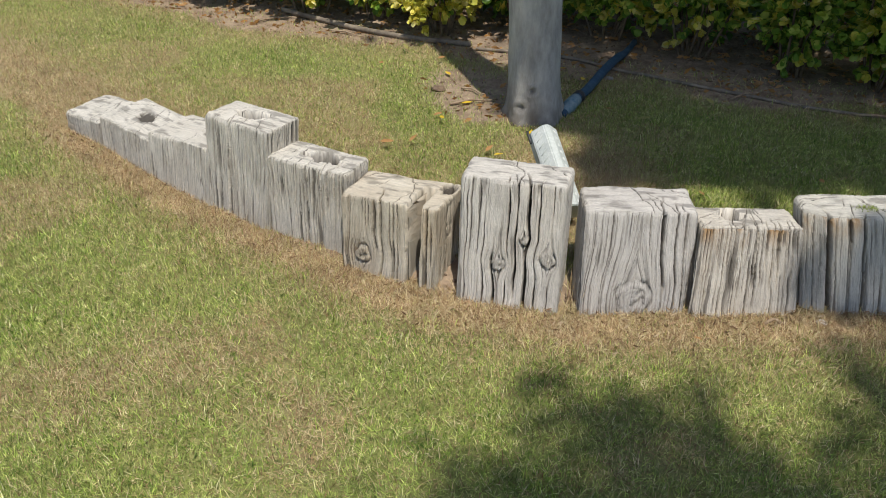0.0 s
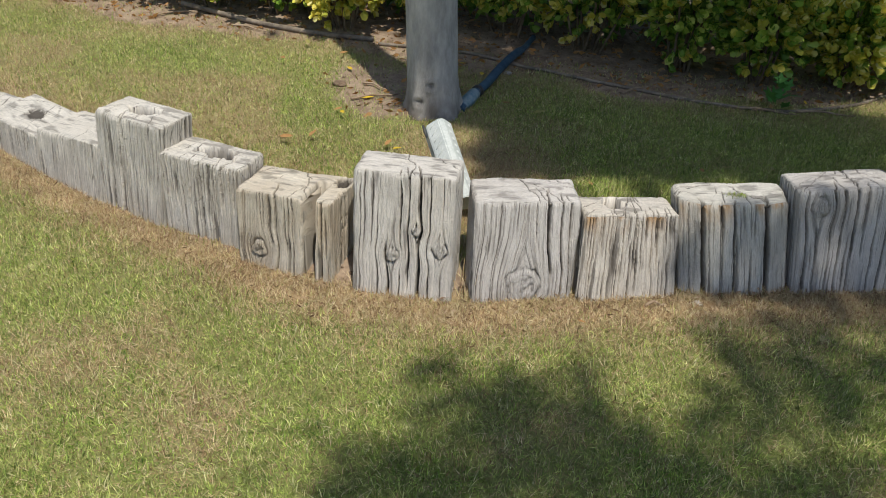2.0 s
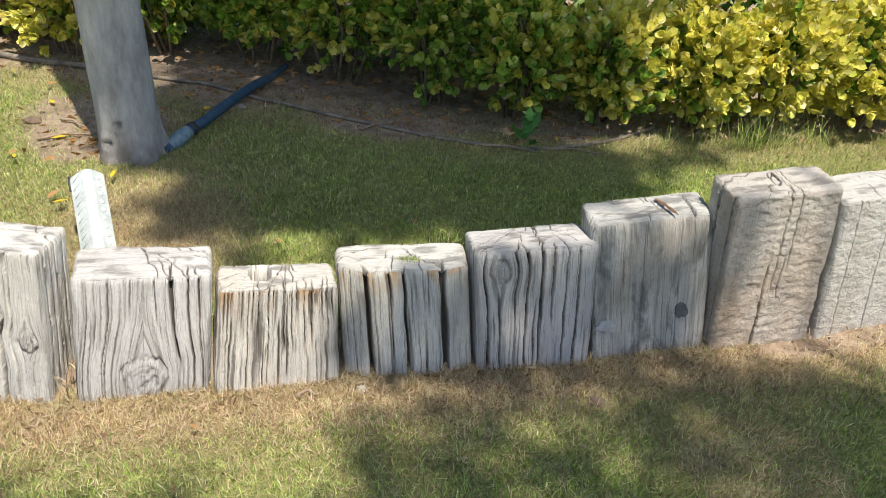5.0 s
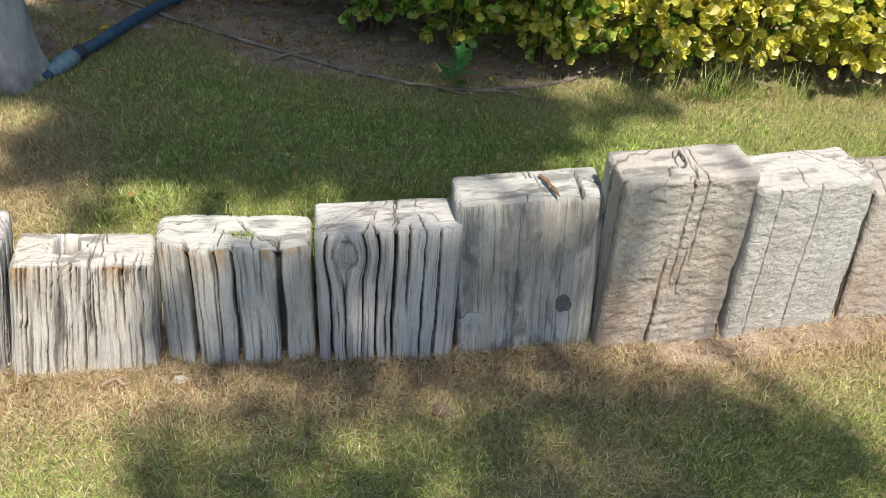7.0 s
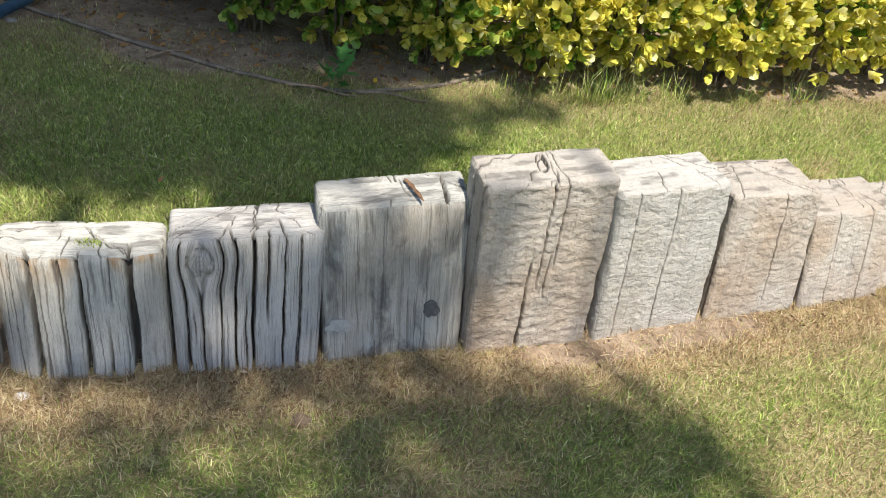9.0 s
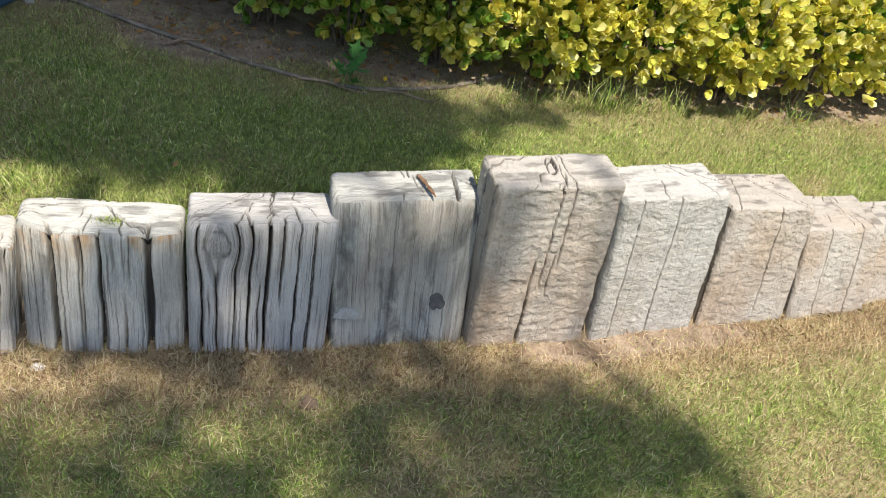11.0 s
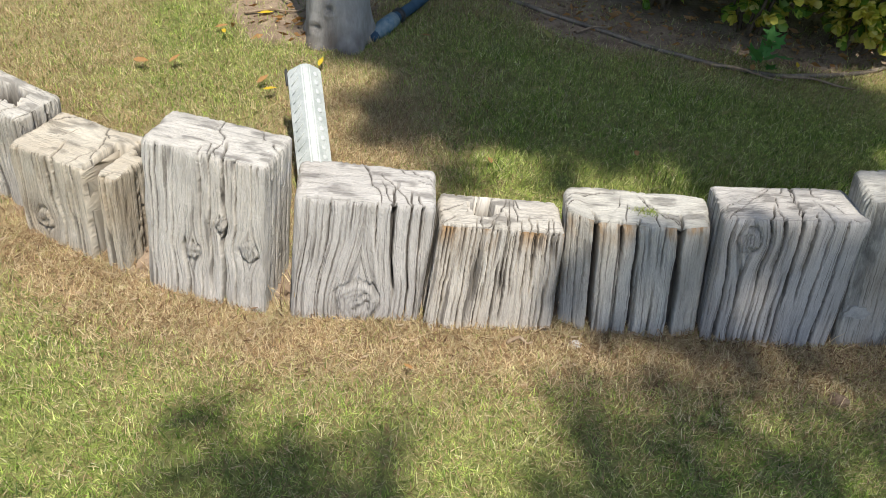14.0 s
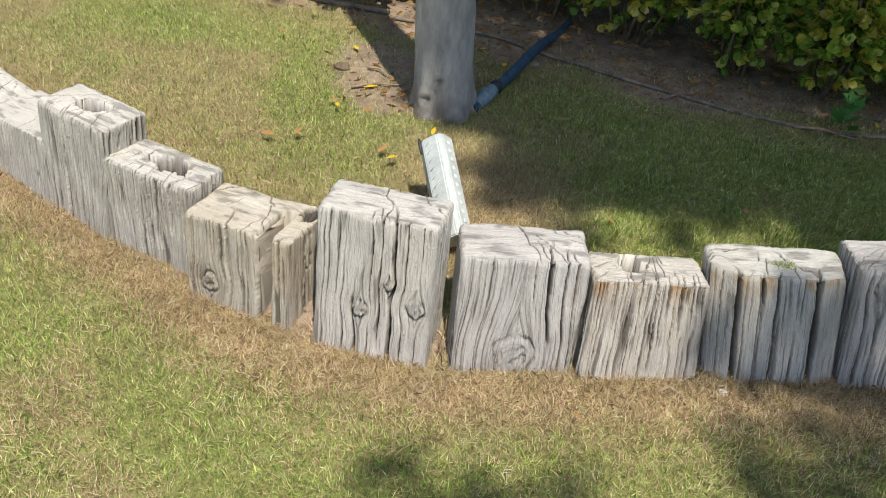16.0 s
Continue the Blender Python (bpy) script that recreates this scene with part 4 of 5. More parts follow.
hose([(0.12, 3.16, 0.008), (0.42, 3.065, 0.008), (0.67, 2.90, 0.008), (0.94, 2.72, 0.006), (1.25, 2.555, 0.006), (1.49, 2.475, 0.006), (1.62, 2.480, 0.006), (1.79, 2.515, 0.006), (2.0, 2.62, 0.005)], 0.0065, MAT_HOSE, "irrigation_hose", "dusty black irrigation hose curving along the hedge", "hose", 90)
pipe = tagged(new("blue_pipe"), "blue plastic pipe rising from soil toward the hedge", "pipe")
p = spline([(0.388, 2.497, 0.006), (0.444, 2.589, 0.024), (0.50, 2.68, 0.028), (0.58, 2.85, 0.028), (0.645, 2.975, 0.026), (0.70, 3.07, 0.020), (0.76, 3.20, 0.018)], 40)
v, f = tube(p, np.interp(np.arange(40), [0, 29, 33, 39], [0.0160, 0.0160, 0.011, 0.011]), 16)
part("tube", mesh_of("tube", v, f, MAT_PIPE), pipe)
v, f = tube(p[1:8], np.interp(np.arange(7), [0, 3, 6], [0.013, 0.024, 0.021]), 14)
part("tape", mesh_of("tape", v, f, MAT_TAPE), pipe, "grey sealing tape")
v, f = tube(p[8:10], [0.0215, 0.0215], 16)
part("coupling", mesh_of("coupling", v, f, MAT_PLASTIC_DARK), pipe)

# a white plastic channel lies against the back of the sleepers, its far end raised
channel = tagged(new("plastic_channel"), "white dotted plastic channel propped up behind the sleepers", "drain channel")
C0, C1 = Vector((0.330, 1.786, 0.060)), Vector((0.276, 2.026, 0.172))
ax = (C1 - C0).normalized()
sd = ax.cross(Vector((0, 0, 1))).normalized()
up = sd.cross(ax).normalized()
prof = [(-0.036, -0.030), (-0.036, 0.004), (-0.006, 0.030), (0.010, 0.030), (0.036, 0.006), (0.036, -0.030)]
bm = bmesh.new()
rings = []
for s, cut in ((0.0, 0.0), (0.985, 0.0), (1.0, 0.012)):
    rings.append([bm.verts.new(C0 + (C1 - C0) * s + sd * a * (1 - cut * 4) + up * (b - cut * 0.6)) for a, b in prof])
for r0, r1 in zip(rings, rings[1:]):
    for k in range(len(prof)):
        bm.faces.new((r0[k], r0[(k + 1) % 6], r1[(k + 1) % 6], r1[k]))
bm.faces.new(rings[-1])
bm.faces.new(rings[0][::-1])
bmesh.ops.recalc_face_normals(bm, faces=bm.faces)
bmesh.ops.bevel(bm, geom=list(bm.edges), offset=0.0025, segments=2, affect="EDGES")
me = bpy.data.meshes.new("shell")
bm.to_mesh(me)
me.materials.append(MAT_PLASTIC)
part("shell", me, channel)
length = (C1 - C0).length
for k in range(11):
    s = 0.06 + 0.085 * k
    # raised dot on the sunny slope, slanting rib on the other
    o = C0 + (C1 - C0) * s + sd * 0.023 + up * 0.0180
    nrm = (sd * 0.68 + up * 0.74).normalized()
    v, f = tube([o, o + nrm * 0.0010, o + nrm * 0.0016], [0.0062, 0.0056, 0.003], 12)
    part("dot", mesh_of("dot", v, f, MAT_DOT), channel)
    a = C0 + (C1 - C0) * s - sd * 0.030 + up * 0.0105
    b = a + ax * 0.014 + sd * 0.014 + up * 0.0125
    v, f = tube([a, (a + b) / 2, b], [0.0012] * 3, 6)
    part("rib", mesh_of("rib", v, f, MAT_PLASTIC), channel)
o = C1 - sd * 0.038 - up * 0.012
v, f = tube([o - ax * 0.03, o, o + ax * 0.012], [0.003, 0.004, 0.003], 10)
part("end_clip", mesh_of("end_clip", v, f, MAT_PLASTIC_DARK), channel, "black plastic clip")

# ---- loose small things ----
def lump_mesh(name, size, seed, material, squash=0.6):
    b = bmesh.new()
    bmesh.ops.create_icosphere(b, subdivisions=3, radius=1.0)
    for q in b.verts:
        d = noise.noise(q.co * 1.4 + Vector((seed, 0, 0))) * 0.35 + noise.noise(q.co * 4 + Vector((0, seed, 0))) * 0.10
        q.co = Vector((q.co.x * size[0], q.co.y * size[1], q.co.z * size[2] * squash)) * (1 + d)
    m = bpy.data.meshes.new(name)
    b.to_mesh(m)
    b.free()
    m.materials.append(material)
    for pl in m.polygons:
        pl.use_smooth = True
    return m


for x, y, s, mat, label in [(0.850, 1.452, 0.010, MAT_PALE_STONE, "small white stone lying in the dry grass"), (1.300, 1.335, 0.015, MAT_CLOD, "flat grey stone lying in the lawn"),
                            (-0.02, 2.74, 0.020, MAT_CLOD, "dusty grey stone on the bare soil"), (0.60, 2.84, 0.012, MAT_STONE, "pale pebble on the bare soil")]:
    ob = new("stone", lump_mesh("stone", (s * 1.3, s, s), x * 7, mat, 0.55))
    ob.location = (x, y, float(ground_z(np.array(x), np.array(y))) + s * 0.3)
    tagged(ob, label, "stone")

# fallen leaves
FALLEN = [(0.183, 2.186, 0.06, "yellow"), (-0.010, 2.467, 0.04, "yellow"), (-0.190, 2.263, 0.06, "brown"), (-0.10, 2.26, 0.05, "brown"), (0.13, 2.20, 0.05, "brown"), (-0.004, 2.50, 0.05, "brown"), (0.10, 2.62, 0.06, "yellow"),
          (0.02, 2.85, 0.05, "yellow"), (0.27, 2.30, 0.045, "yellow"), (0.896, 2.53, 0.055, "olive"), (0.62, 2.42, 0.06, "olive"), (0.56, 2.50, 0.05, "brown"), (0.75, 2.62, 0.055, "olive"), (0.50, 2.80, 0.06, "yellow"),
          (0.45, 2.92, 0.06, "yellow"), (0.40, 2.78, 0.06, "olive"), (1.02, 2.68, 0.05, "brown"), (0.70, 1.95, 0.04, "brown"), (0.82, 2.25, 0.045, "olive"), (1.30, 2.20, 0.045, "olive"), (1.05, 2.02, 0.04, "brown"),
          (-0.25, 2.95, 0.05, "brown"), (-0.6, 3.35, 0.05, "brown"), (0.0, 3.02, 0.05, "brown"), (-0.15, 3.10, 0.05, "olive"), (0.22, 2.95, 0.055, "brown"), (1.45, 2.45, 0.05, "brown"), (0.55, 1.33, 0.025, "brown"), (1.6, 2.5, 0.04, "yellow")]
FL_V = [(0, 0, 0), (-0.16, 0.25, 0.06), (0, 0.28, 0), (0.16, 0.25, 0.06), (-0.19, 0.55, 0.10), (0, 0.58, 0.02), (0.19, 0.55, 0.10), (-0.1, 0.82, 0.10), (0.1, 0.82, 0.10), (0, 1, 0.13), (0, -0.22, 0.02), (0.015, -0.22, 0.02)]
FL_F = [(0, 2, 1), (0, 3, 2), (1, 2, 5), (1, 5, 4), (2, 3, 6), (2, 6, 5), (4, 5, 7), (5, 6, 8), (7, 5, 9), (5, 8, 9), (0, 10, 11)]
TINTS = {"yellow": leaf_material("yellow_leaf", [(0.0, (0.66, 0.44, 0.02)), (1.0, (0.72, 0.52, 0.05))], 0.55, 0.2), "brown": leaf_material("brown_leaf", [(0.0, (0.36, 0.18, 0.05)), (1.0, (0.42, 0.24, 0.10))], 0.7, 0.1),
         "olive": leaf_material("olive_leaf", [(0.0, (0.26, 0.26, 0.07)), (1.0, (0.34, 0.30, 0.10))], 0.6, 0.15)}
leaf_me = {}
for tint, mat in TINTS.items():
    leaf_me[tint] = mesh_of("fallen_leaf", np.array(FL_V), [np.array(FL_F)], mat)
for x, y, s, tint in FALLEN:
    ob = new("fallen_leaf", leaf_me[tint])
    ob.matrix_world = Matrix.Translation((x, y, float(ground_z(np.array(x), np.array(y))) + 0.022 * (1 - float(bareness(np.array(x), np.array(y)))) + 0.006)) @ Euler((rng.uniform(-0.15, 0.15), rng.uniform(-0.25, 0.25), rng.uniform(0, 6.28))).to_matrix().to_4x4() @ Matrix.Scale(s * 0.8, 4)
    tagged(ob, {"yellow": "bright yellow fallen leaf on the ground", "brown": "dry brown fallen leaf on the ground", "olive": "faded olive fallen leaf on the ground"}[tint], "leaf", "fallen leaves")

# twigs on the bare soil and at the sleepers' feet
for x, y, a, ln in [(0.02, 2.60, 0.25, 0.17), (0.06, 2.74, -0.6, 0.10), (-0.5, 3.40, -0.5, 0.18), (-0.85, 3.52, 0.4, 0.2), (1.35, 2.5, -0.3, 0.2), (0.98, 2.62, 0.5, 0.14), (0.72, 1.44, 0.15, 0.05), (1.55, 2.46, -0.2, 0.2), (2.45, 2.45, 1.0, 0.12)]:
    d = np.array([math.cos(a), math.sin(a), 0]) * ln
    pts = spline([(0, 0, 0.005), tuple(d * 0.4 + [0.004, 0.01, 0.008]), tuple(d * 0.75 + [0, -0.006, 0.007]), tuple(d + [0, 0, 0.004])], 12)
    v, f = tube(pts, np.linspace(0.0045, 0.002, 12), 7)
    ob = new("twig", mesh_of("twig", v, f, MAT_TWIG))
    ob.location = (x, y, float(ground_z(np.array(x), np.array(y))) + 0.004)
    tagged(ob, "dry brown twig lying on the ground", "twig")

# clods and crumbs of soil
cnt = 4500
cx, cy = rng.uniform(-1.6, 3.4, cnt * 4), rng.uniform(1.3, 4.2, cnt * 4)
keep = rng.uniform(0, 1, cnt * 4) < bareness(cx, cy) ** 2
cx, cy = cx[keep][:cnt], cy[keep][:cnt]
OCT_V, OCT_F = [(1, 0, 0), (-1, 0, 0), (0, 1, 0), (0, -1, 0), (0, 0, 0.8), (0, 0, -0.8)], [(0, 2, 4), (2, 1, 4), (1, 3, 4), (3, 0, 4), (2, 0, 5), (1, 2, 5), (3, 1, 5), (0, 3, 5)]
loc = np.stack([cx, cy, ground_z(cx, cy) + 0.001], -1)
v, f = scatter(OCT_V, OCT_F, frames_of(rng.normal(0, 1, loc.shape), rng), loc, rng.uniform(0.5, 1.5, (len(loc), 3)) * rng.choice([0.003, 0.004, 0.007], len(loc))[:, None])
tagged(new("soil_crumbs", mesh_of("soil_crumbs", v, f, MAT_CLOD)), "crumbs of dry brown soil scattered over the bed", "soil", kind="stuff")

# leaf litter in the bed
cnt = 3600
cx, cy = rng.uniform(-1.6, 3.4, cnt * 4), rng.uniform(2.2, 4.2, cnt * 4)
keep = rng.uniform(0, 1, cnt * 4) < bareness(cx, cy) ** 2
cx, cy = cx[keep][:cnt], cy[keep][:cnt]
loc = np.stack([cx, cy, ground_z(cx, cy) + rng.uniform(0.003, 0.010, len(cx))], -1)
axis = rng.normal(0, 1, loc.shape) * [1, 1, 0.25]
v, f = scatter(BIG_LEAF_V, BIG_LEAF_F, frames_of(axis, rng, rng.normal(np.pi / 2, 0.4, len(loc))), loc, rng.uniform(0.4, 1.3, len(loc)) * 0.03)
tagged(new("leaf_litter", mesh_of("leaf_litter", v, f, TINTS["brown"])), "small dry brown leaves littering the bed", "leaf litter", kind="stuff")

# brown thatch and chaff along the sleepers' feet
cnt = 2600
cx = rng.uniform(-1.3, 2.95, cnt)
cy = row_line(cx) - np.abs(rng.normal(0, 0.075, cnt)) - 0.004
ok = rng.uniform(0, 1, cnt) > 0.9 * smooth(0.5, 0.8, bareness(cx, cy))
cx, cy = cx[ok], cy[ok]
cnt = len(cx)
loc = np.stack([cx, cy, ground_z(cx, cy) + rng.uniform(0.004, 0.016, cnt)], -1)
v, f = scatter(BIG_LEAF_V, BIG_LEAF_F, frames_of(rng.normal(0, 1, loc.shape) * [1, 1, 0.3], rng, rng.normal(np.pi / 2, 0.6, cnt)), loc, np.stack([rng.uniform(0.004, 0.012, cnt), rng.uniform(0.006, 0.022, cnt), np.full(cnt, 0.010)], -1))
MAT_CHAFF = leaf_material("brown_chaff", [(0.0, (0.14, 0.085, 0.05)), (0.5, (0.36, 0.24, 0.14)), (1.0, (0.56, 0.44, 0.30))], 0.8, 0.05, 0.1)
tagged(new("chaff", mesh_of("chaff", v, f, MAT_CHAFF, False)), "brown dry chaff along the sleepers' feet", "chaff", kind="stuff")

# ---- grass ----
def blades(x, y, length, width, tilt, name, material, label, seed, lift=0.0):
    g = np.random.default_rng(seed)
    n = len(x)
    a = g.uniform(0, 2 * np.pi, n)
    dirx, diry = np.cos(a), np.sin(a)
    lean = g.normal(tilt, 0.35, n).clip(0.05, 1.45)
    lean2 = (lean + g.uniform(0.0, 0.7, n)).clip(0, 1.6)
    z0 = ground_z(x, y) - 0.002 + lift * g.uniform(0, 1, n)
    l1, l2 = length * 0.5, length * 0.55
    mx, my, mz = x + dirx * np.sin(lean) * l1, y + diry * np.sin(lean) * l1, z0 + np.cos(lean) * l1
    ex, ey, ez = mx + dirx * np.sin(lean2) * l2, my + diry * np.sin(lean2) * l2, mz + np.cos(lean2) * l2
    b = a + np.pi / 2 + g.normal(0, 0.5, n)
    sx, sy = np.cos(b) * width / 2, np.sin(b) * width / 2
    V = np.stack([np.stack([x - sx, y - sy, z0], -1), np.stack([x + sx, y + sy, z0], -1), np.stack([mx + sx * 0.85, my + sy * 0.85, mz], -1), np.stack([mx - sx * 0.85, my - sy * 0.85, mz], -1), np.stack([ex, ey, np.maximum(ez, z0 + 0.001)], -1)], 1).reshape(-1, 3)
    o = np.arange(n)[:, None] * 5
    me = mesh_of(name, V, [o + [[0, 1, 2, 3]], o + [[3, 2, 4]]], material, shade=False)
    return tagged(new(name, me), label, "grass", kind="stuff")


def spikes(x, y, length, width, tilt, name, material, label, seed, lift=0.0):
    """Short fine blades, one leaning triangle each."""
    g = np.random.default_rng(seed)
    n = len(x)
    a, lean = g.uniform(0, 2 * np.pi, n), g.normal(tilt, 0.35, n).clip(0.02, 1.5)
    z0 = ground_z(x, y) - 0.001 + lift * g.uniform(0, 1, n)
    b = a + np.pi / 2 + g.normal(0, 0.7, n)
    sx, sy = np.cos(b) * width / 2, np.sin(b) * width / 2
    tip = np.stack([x + np.cos(a) * np.sin(lean) * length, y + np.sin(a) * np.sin(lean) * length, z0 + np.cos(lean) * length], -1)
    V = np.stack([np.stack([x - sx, y - sy, z0], -1), np.stack([x + sx, y + sy, z0], -1), tip], 1).reshape(-1, 3)
    me = mesh_of(name, V, [np.arange(3 * n).reshape(-1, 3)], material, shade=False)
    return tagged(new(name, me), label, "grass", kind="stuff")


def lawn_points(g, total):
    """Places for blades: the lawn on both sides of the row, thin on bare soil, none under the sleepers."""
    x, y = g.uniform(-2.5, 3.7, total), g.uniform(0.80, 3.9, total)
    bare_ = bareness(x, y)
    ok = (x > -0.95 - 0.60 * (y - 0.9)) & (x < 2.35 + 1.0 * (y - 1.0)) & (y < bed_line(x) + 0.25)
    ok &= ~((np.abs(y - row_line(x) - 0.065) < 0.036) & (x > -1.27) & (x < 2.94))
    ok &= g.uniform(0, 1, total) < 1 - 0.90 * smooth(0.30, 0.85, bare_ + 0.35 * (fbm(x * 9, y * 9, 2.0) - 0.5))
    ok &= g.uniform(0, 1, total) < 1 - 0.45 * smooth(1.9, 3.2, y)
    return x[ok], y[ok]


rng = np.random.default_rng(77)
px, py = lawn_points(rng, 1700000)
dry = rng.uniform(0, 1, len(px)) < dryness(px, py) * 0.9
tuft = 0.55 + 0.9 * fbm(px * 8, py * 8, 33.0)
n_ = int((~dry).sum())
spikes(px[~dry], py[~dry], 0.014 * tuft[~dry] * rng.uniform(0.6, 1.5, n_), rng.uniform(0.0012, 0.0026, n_), 0.75, "lawn_grass", MAT_GRASS, "short green lawn grass, patchy and sun-worn", 41)
n_ = int(dry.sum())
spikes(px[dry], py[dry], 0.014 * rng.uniform(0.6, 1.6, n_), rng.uniform(0.0009, 0.0018, n_), 0.95, "dry_grass", MAT_DRY, "dry straw-coloured grass at the sleepers' feet", 42, 0.007)
px, py = lawn_points(rng, 300000)
dry = rng.uniform(0, 1, len(px)) < dryness(px, py)
n_ = int((~dry).sum())
blades(px[~dry], py[~dry], 0.021 * rng.uniform(0.6, 1.5, n_), rng.uniform(0.0012, 0.0026, n_), 0.7, "lawn_grass", MAT_GRASS, "longer curling green blades in the lawn", 43)
n_ = int(dry.sum())
blades(px[dry], py[dry], 0.019 * rng.uniform(0.5, 1.7, n_), rng.uniform(0.0007, 0.0014, n_), 1.1, "dry_grass", MAT_DRY, "longer dry straws lying in the lawn", 44, 0.010)

# lush longer grass just behind the low sleepers, matted straw before the row
cnt = 11000
gx_, gy_ = rng.uniform(0.64, 1.75, cnt), rng.uniform(1.68, 1.98, cnt)
ok = rng.uniform(0, 1, cnt) < smooth(0.35, 0.65, fbm(gx_ * 7, gy_ * 7, 55.0))
gx_, gy_ = gx_[ok], gy_[ok]
blades(gx_, gy_, 0.034 * rng.uniform(0.5, 1.5, len(gx_)), rng.uniform(0.0014, 0.0030, len(gx_)), 0.6, "lush_grass", MAT_GRASS, "lush longer green grass behind the low sleepers", 45)
cnt = 34000
gx_ = rng.uniform(-1.25, 2.9, cnt)
gy_ = row_line(gx_) - 0.004 - np.abs(rng.normal(0, 0.085, cnt))
ok = rng.uniform(0, 1, cnt) > 0.9 * smooth(0.5, 0.8, bareness(gx_, gy_))
gx_, gy_ = gx_[ok], gy_[ok]
cnt = len(gx_)
blades(gx_, gy_, 0.017 * rng.uniform(0.4, 1.7, cnt), rng.uniform(0.0008, 0.0015, cnt), 1.1, "matted_straw", MAT_DRY, "matted brown straw along the sleepers' feet", 46, 0.010)

# tall tufts against the sleepers and along the bed
tufts = [(1.088, 1.680, 0.17, 44), (1.095, 1.660, 0.13, 40), (0.84, 1.56, 0.06, 14), (0.30, 1.50, 0.07, 22), (0.31, 1.56, 0.06, 14), (0.02, 1.56, 0.06, 12), (1.345, 1.50, 0.05, 10), (0.815, 1.47, 0.06, 16), (1.90, 1.51, 0.07, 12), (2.18, 1.55, 0.06, 12), (1.63, 1.50, 0.05, 10), (0.37, 1.62, 0.08, 10), (-0.01, 1.57, 0.06, 10),
         (2.22, 2.44, 0.14, 60), (2.30, 2.43, 0.17, 80), (2.38, 2.44, 0.15, 60), (2.12, 2.45, 0.12, 50), (2.55, 2.45, 0.12, 46), (2.8, 2.45, 0.12, 46), (3.0, 2.46, 0.13, 46), (1.95, 2.47, 0.10, 40), (0.38, 1.78, 0.07, 16)]
for k, (x, y, ln, cnt) in enumerate(tufts):
    ob = blades(rng.normal(x, 0.014 if y < 2 else 0.04, cnt), rng.normal(y, 0.012, cnt), ln * rng.uniform(0.5, 1.2, cnt), rng.uniform(0.0012, 0.0026, cnt), 0.22 if k < 2 else 0.42, "grass_tuft", MAT_GRASS if k in (0, 1, 13, 14, 15, 16, 17, 18, 19, 20, 21) else MAT_DRY, "", 300 + k)
    tagged(ob, "tall loose grass tuft beside the sleepers" if y < 2 else "long pale grass tuft at the bed's edge", "grass tuft")

# jagged weed under the hedge
weed = tagged(new("weed"), "bright green jagged weed under the hedge", "weed")
weed.location = (1.50, 2.50, 0)
WV = [(0, 0, 0), (-0.10, 0.2, 0.03), (0.10, 0.2, 0.03), (-0.34, 0.32, 0.04), (-0.14, 0.42, 0), (0.34, 0.32, 0.04), (0.14, 0.42, 0), (-0.36, 0.6, 0.05), (-0.12, 0.66, 0), (0.36, 0.6, 0.05), (0.12, 0.66, 0), (0, 1.0, 0.02)]
WF = [(0, 2, 1), (1, 4, 3), (2, 5, 6), (1, 2, 4), (2, 6, 4), (4, 8, 7), (6, 9, 10), (4, 6, 8), (6, 10, 8), (8, 10, 11)]
for k in range(11):
    g = np.random.default_rng(600 + k)
    a = g.uniform(0, 2 * np.pi)
    axis = np.array([[math.cos(a), math.sin(a) - 0.3, g.uniform(0.4, 1.6)]])
    base = np.array([[0.02 * math.cos(a), 0.02 * math.sin(a), g.uniform(0.01, 0.08)]])
    v, f = scatter(WV, WF, frames_of(axis, g, np.array([g.normal(0, 0.4)])), base, np.array([g.uniform(0.055, 0.085)]))
    part("leaf", mesh_of("leaf", v, f, MAT_WEED), weed)


# marks on single sleepers
def on_front(fl, fr, lean, top, u, z, out):
    """A point and the directions across and up on a sleeper's front face."""
    fl, fr = np.array(fl), np.array(fr)
    a = (fr - fl) / np.linalg.norm(fr - fl)
    nr = np.array([-a[1], a[0]])
    k = (z + 0.015) / (top + 0.015)
    p = fl + (fr - fl) * u + a * lean[0] * k + nr * (lean[1] * k - out)
    upv = Vector((a[0] * lean[0] + nr[0] * lean[1], a[1] * lean[0] + nr[1] * lean[1], top)).normalized()
    return Vector((p[0], p[1], z)), Vector((a[0], a[1], 0)), upv


def patch_mesh(name, centre, across, upv, rx, rz, seed, material, thick=0.002):
    """A thin ragged patch that lies on a face."""
    g = np.random.default_rng(int(seed * 100))
    nrm = across.cross(upv).normalized()
    k = 40
    b = bmesh.new()
    rim_, low = [], []
    for q in range(k):
        a = 2 * math.pi * q / k
        r = 0.72 + 0.42 * float(vnoise(math.cos(a) * 2.2 + 5, math.sin(a) * 2.2 + 5, seed)) + g.uniform(-0.04, 0.04)
        p = centre + across * (rx * r * math.cos(a)) + upv * (rz * r * math.sin(a))
        rim_.append(b.verts.new(p + nrm * thick * 0.4))
        low.append(b.verts.new(p - nrm * 0.012))
    mid = b.verts.new(centre + nrm * thick)
    for q in range(k):
        w_ = (q + 1) % k
        b.faces.new((rim_[q], rim_[w_], mid))
        b.faces.new((low[q], low[w_], rim_[w_], rim_[q]))
    m = bpy.data.meshes.new(name)
    b.to_mesh(m)
    b.free()
    m.materials.append(material)
    return m


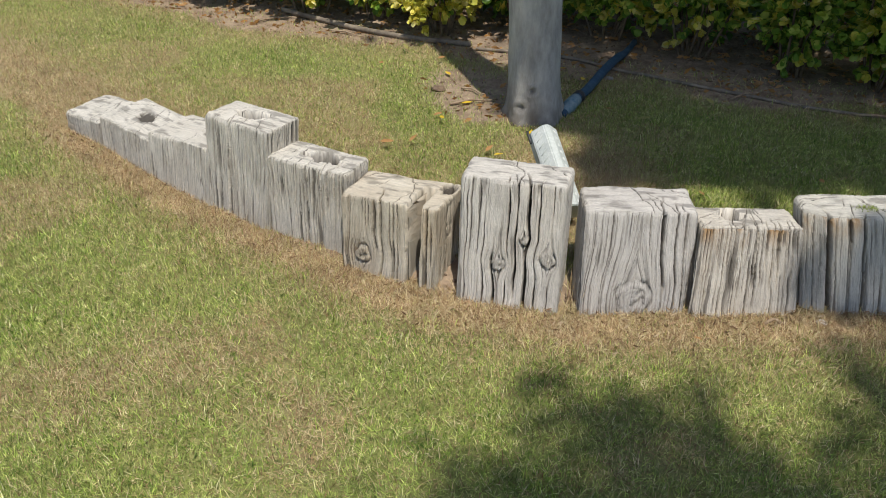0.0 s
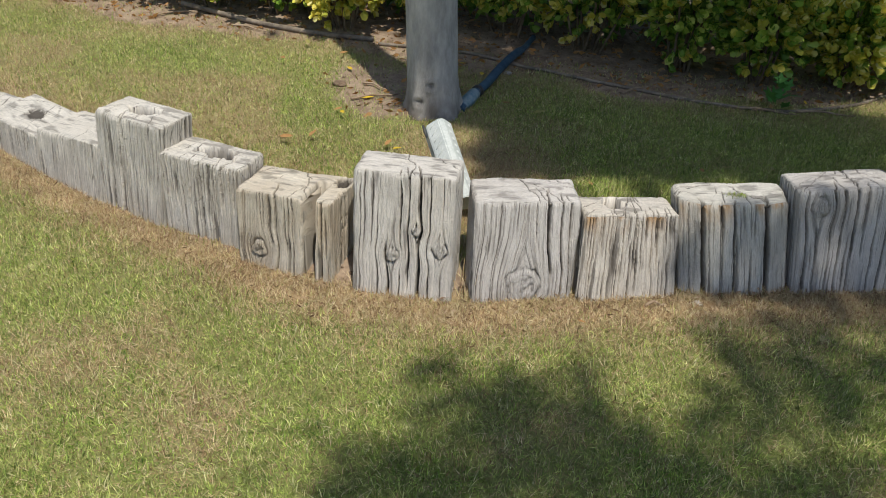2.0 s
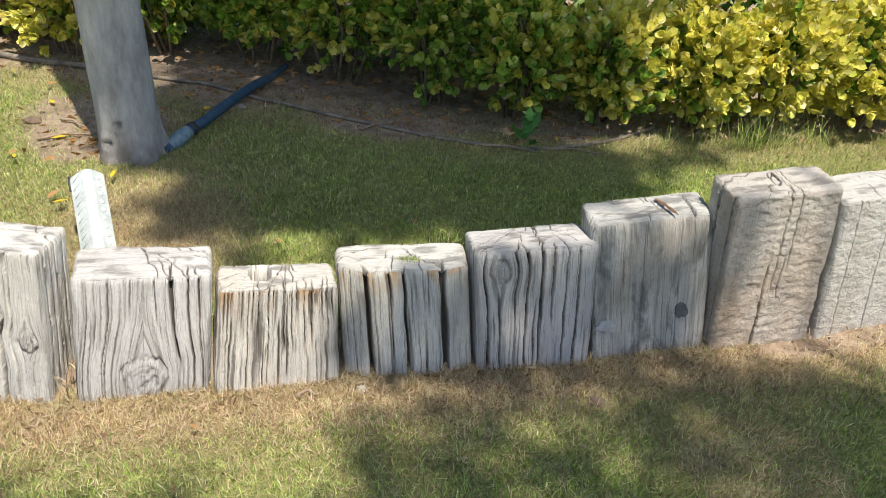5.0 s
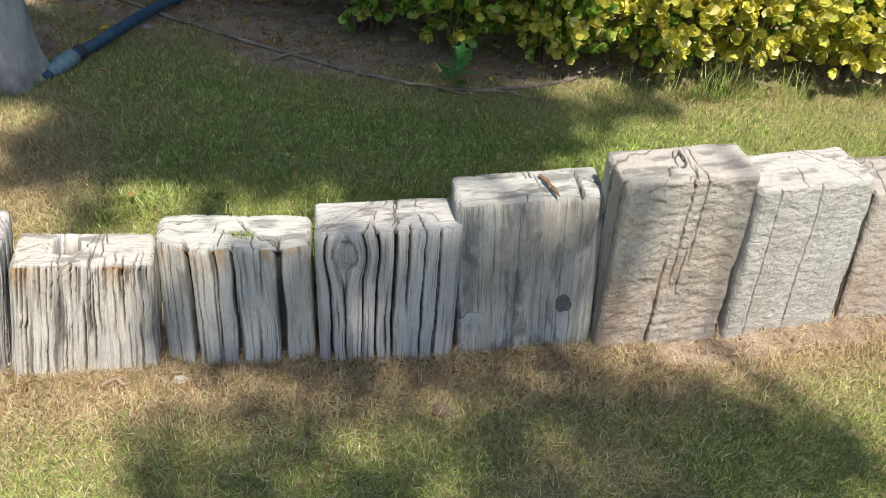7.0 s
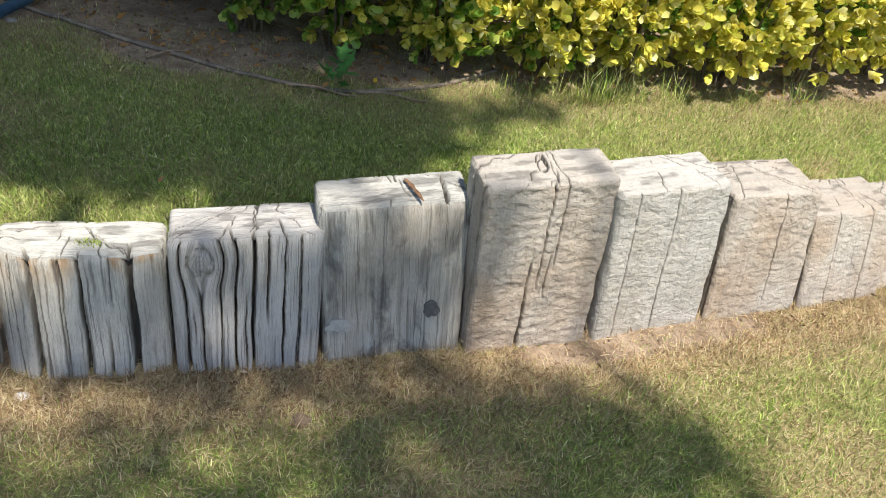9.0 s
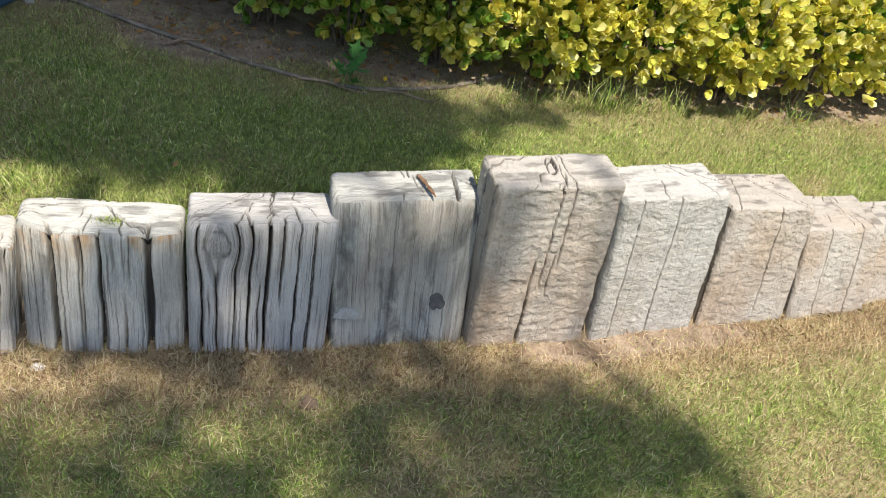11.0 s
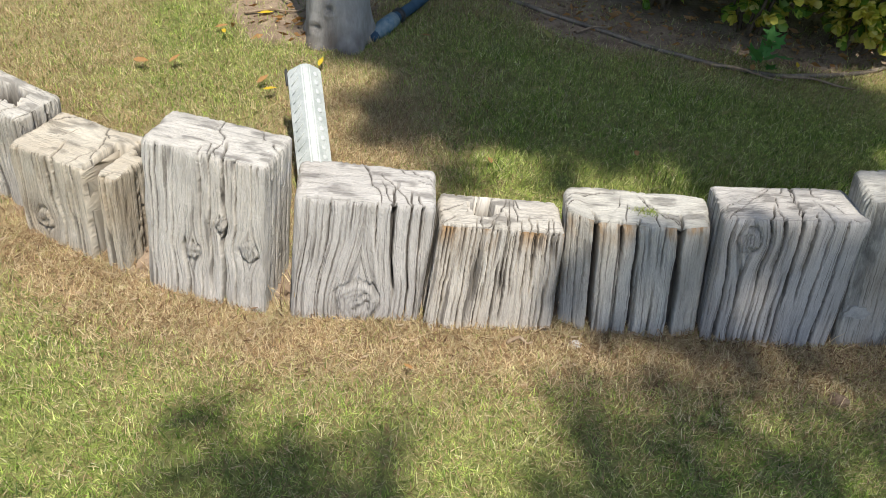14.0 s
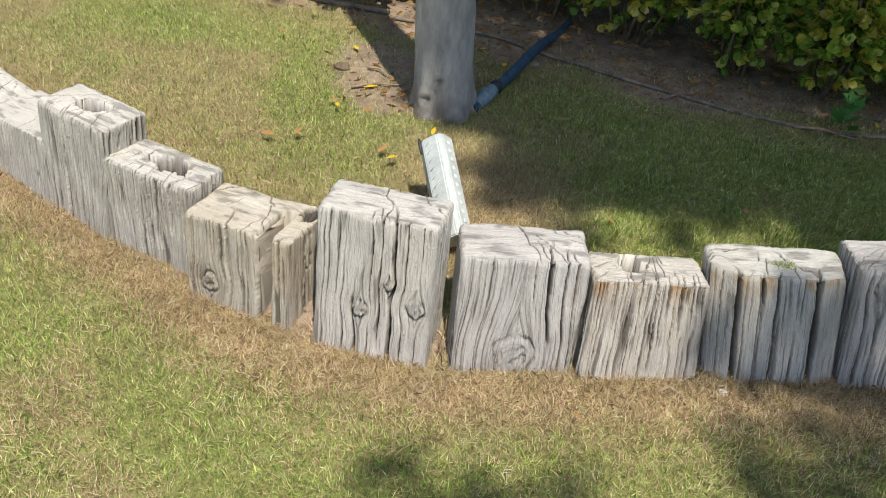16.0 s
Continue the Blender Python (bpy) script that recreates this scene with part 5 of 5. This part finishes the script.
MAT_TAR = plain_material("tar", (0.07, 0.068, 0.066), (0.13, 0.125, 0.12), 70, 0.8)
MAT_SCAR = plain_material("pale_scar", (0.40, 0.385, 0.35), (0.52, 0.50, 0.46), 80, 0.9, 0.6, 0.004)
MAT_CHIP = plain_material("bark_chip", (0.16, 0.08, 0.04), (0.30, 0.17, 0.09), 60, 0.9, 0.6, 0.004)
L_POST = ((1.358, 1.495), (1.617, 1.500), (-0.003, 0.088), 0.257)
stained = [o for o in scene.objects if o.get("label", "").startswith("tall smooth sleeper")][0]
for nm, u, z, rx, rz, mat, lab in (("tar_spot", 0.78, 0.062, 0.016, 0.018, MAT_TAR, "black tar spot"), ("pale_scar", 0.105, 0.040, 0.027, 0.013, MAT_SCAR, "pale scraped patch")):
    c_, a_, u_ = on_front(*L_POST, u, z, 0.001 if nm == "tar_spot" else 0.0015)
    m_ = patch_mesh(nm, c_, a_, u_, rx, rz, 5.0 + u, mat)
    ob = part(nm, m_, stained, lab)
    ob.matrix_parent_inverse = stained.matrix_world.inverted()
v, f = tube(spline([(1.505, 1.655, 0.272), (1.515, 1.625, 0.277), (1.528, 1.585, 0.270)], 8), [0.001, 0.005, 0.004, 0.006, 0.003, 0.005, 0.003, 0.001], 6)
v[:, 2] = 0.270 + (v[:, 2] - 0.272) * 0.45
tagged(new("bark_chip", mesh_of("bark_chip", v, f, MAT_CHIP, False)), "reddish bark chip lying on a sleeper top", "bark chip")

# moss on the flat top of the checked sleeper
g = np.random.default_rng(71)
cnt = 130
at_ = np.stack([g.normal(0.962, 0.016, cnt), g.normal(1.607, 0.006, cnt), np.full(cnt, 0.172)], -1)
axis = g.normal(0, 0.6, (cnt, 3)) + [0, 0, 1.0]
v, f = scatter([(-0.12, 0, 0), (0.12, 0, 0), (0, 1, 0)], [(0, 1, 2)], frames_of(axis, g), at_, g.uniform(0.006, 0.014, cnt))
tagged(new("moss_tuft", mesh_of("moss_tuft", v, f, MAT_GRASS, False)), "small green moss tuft growing on a sleeper top", "moss")
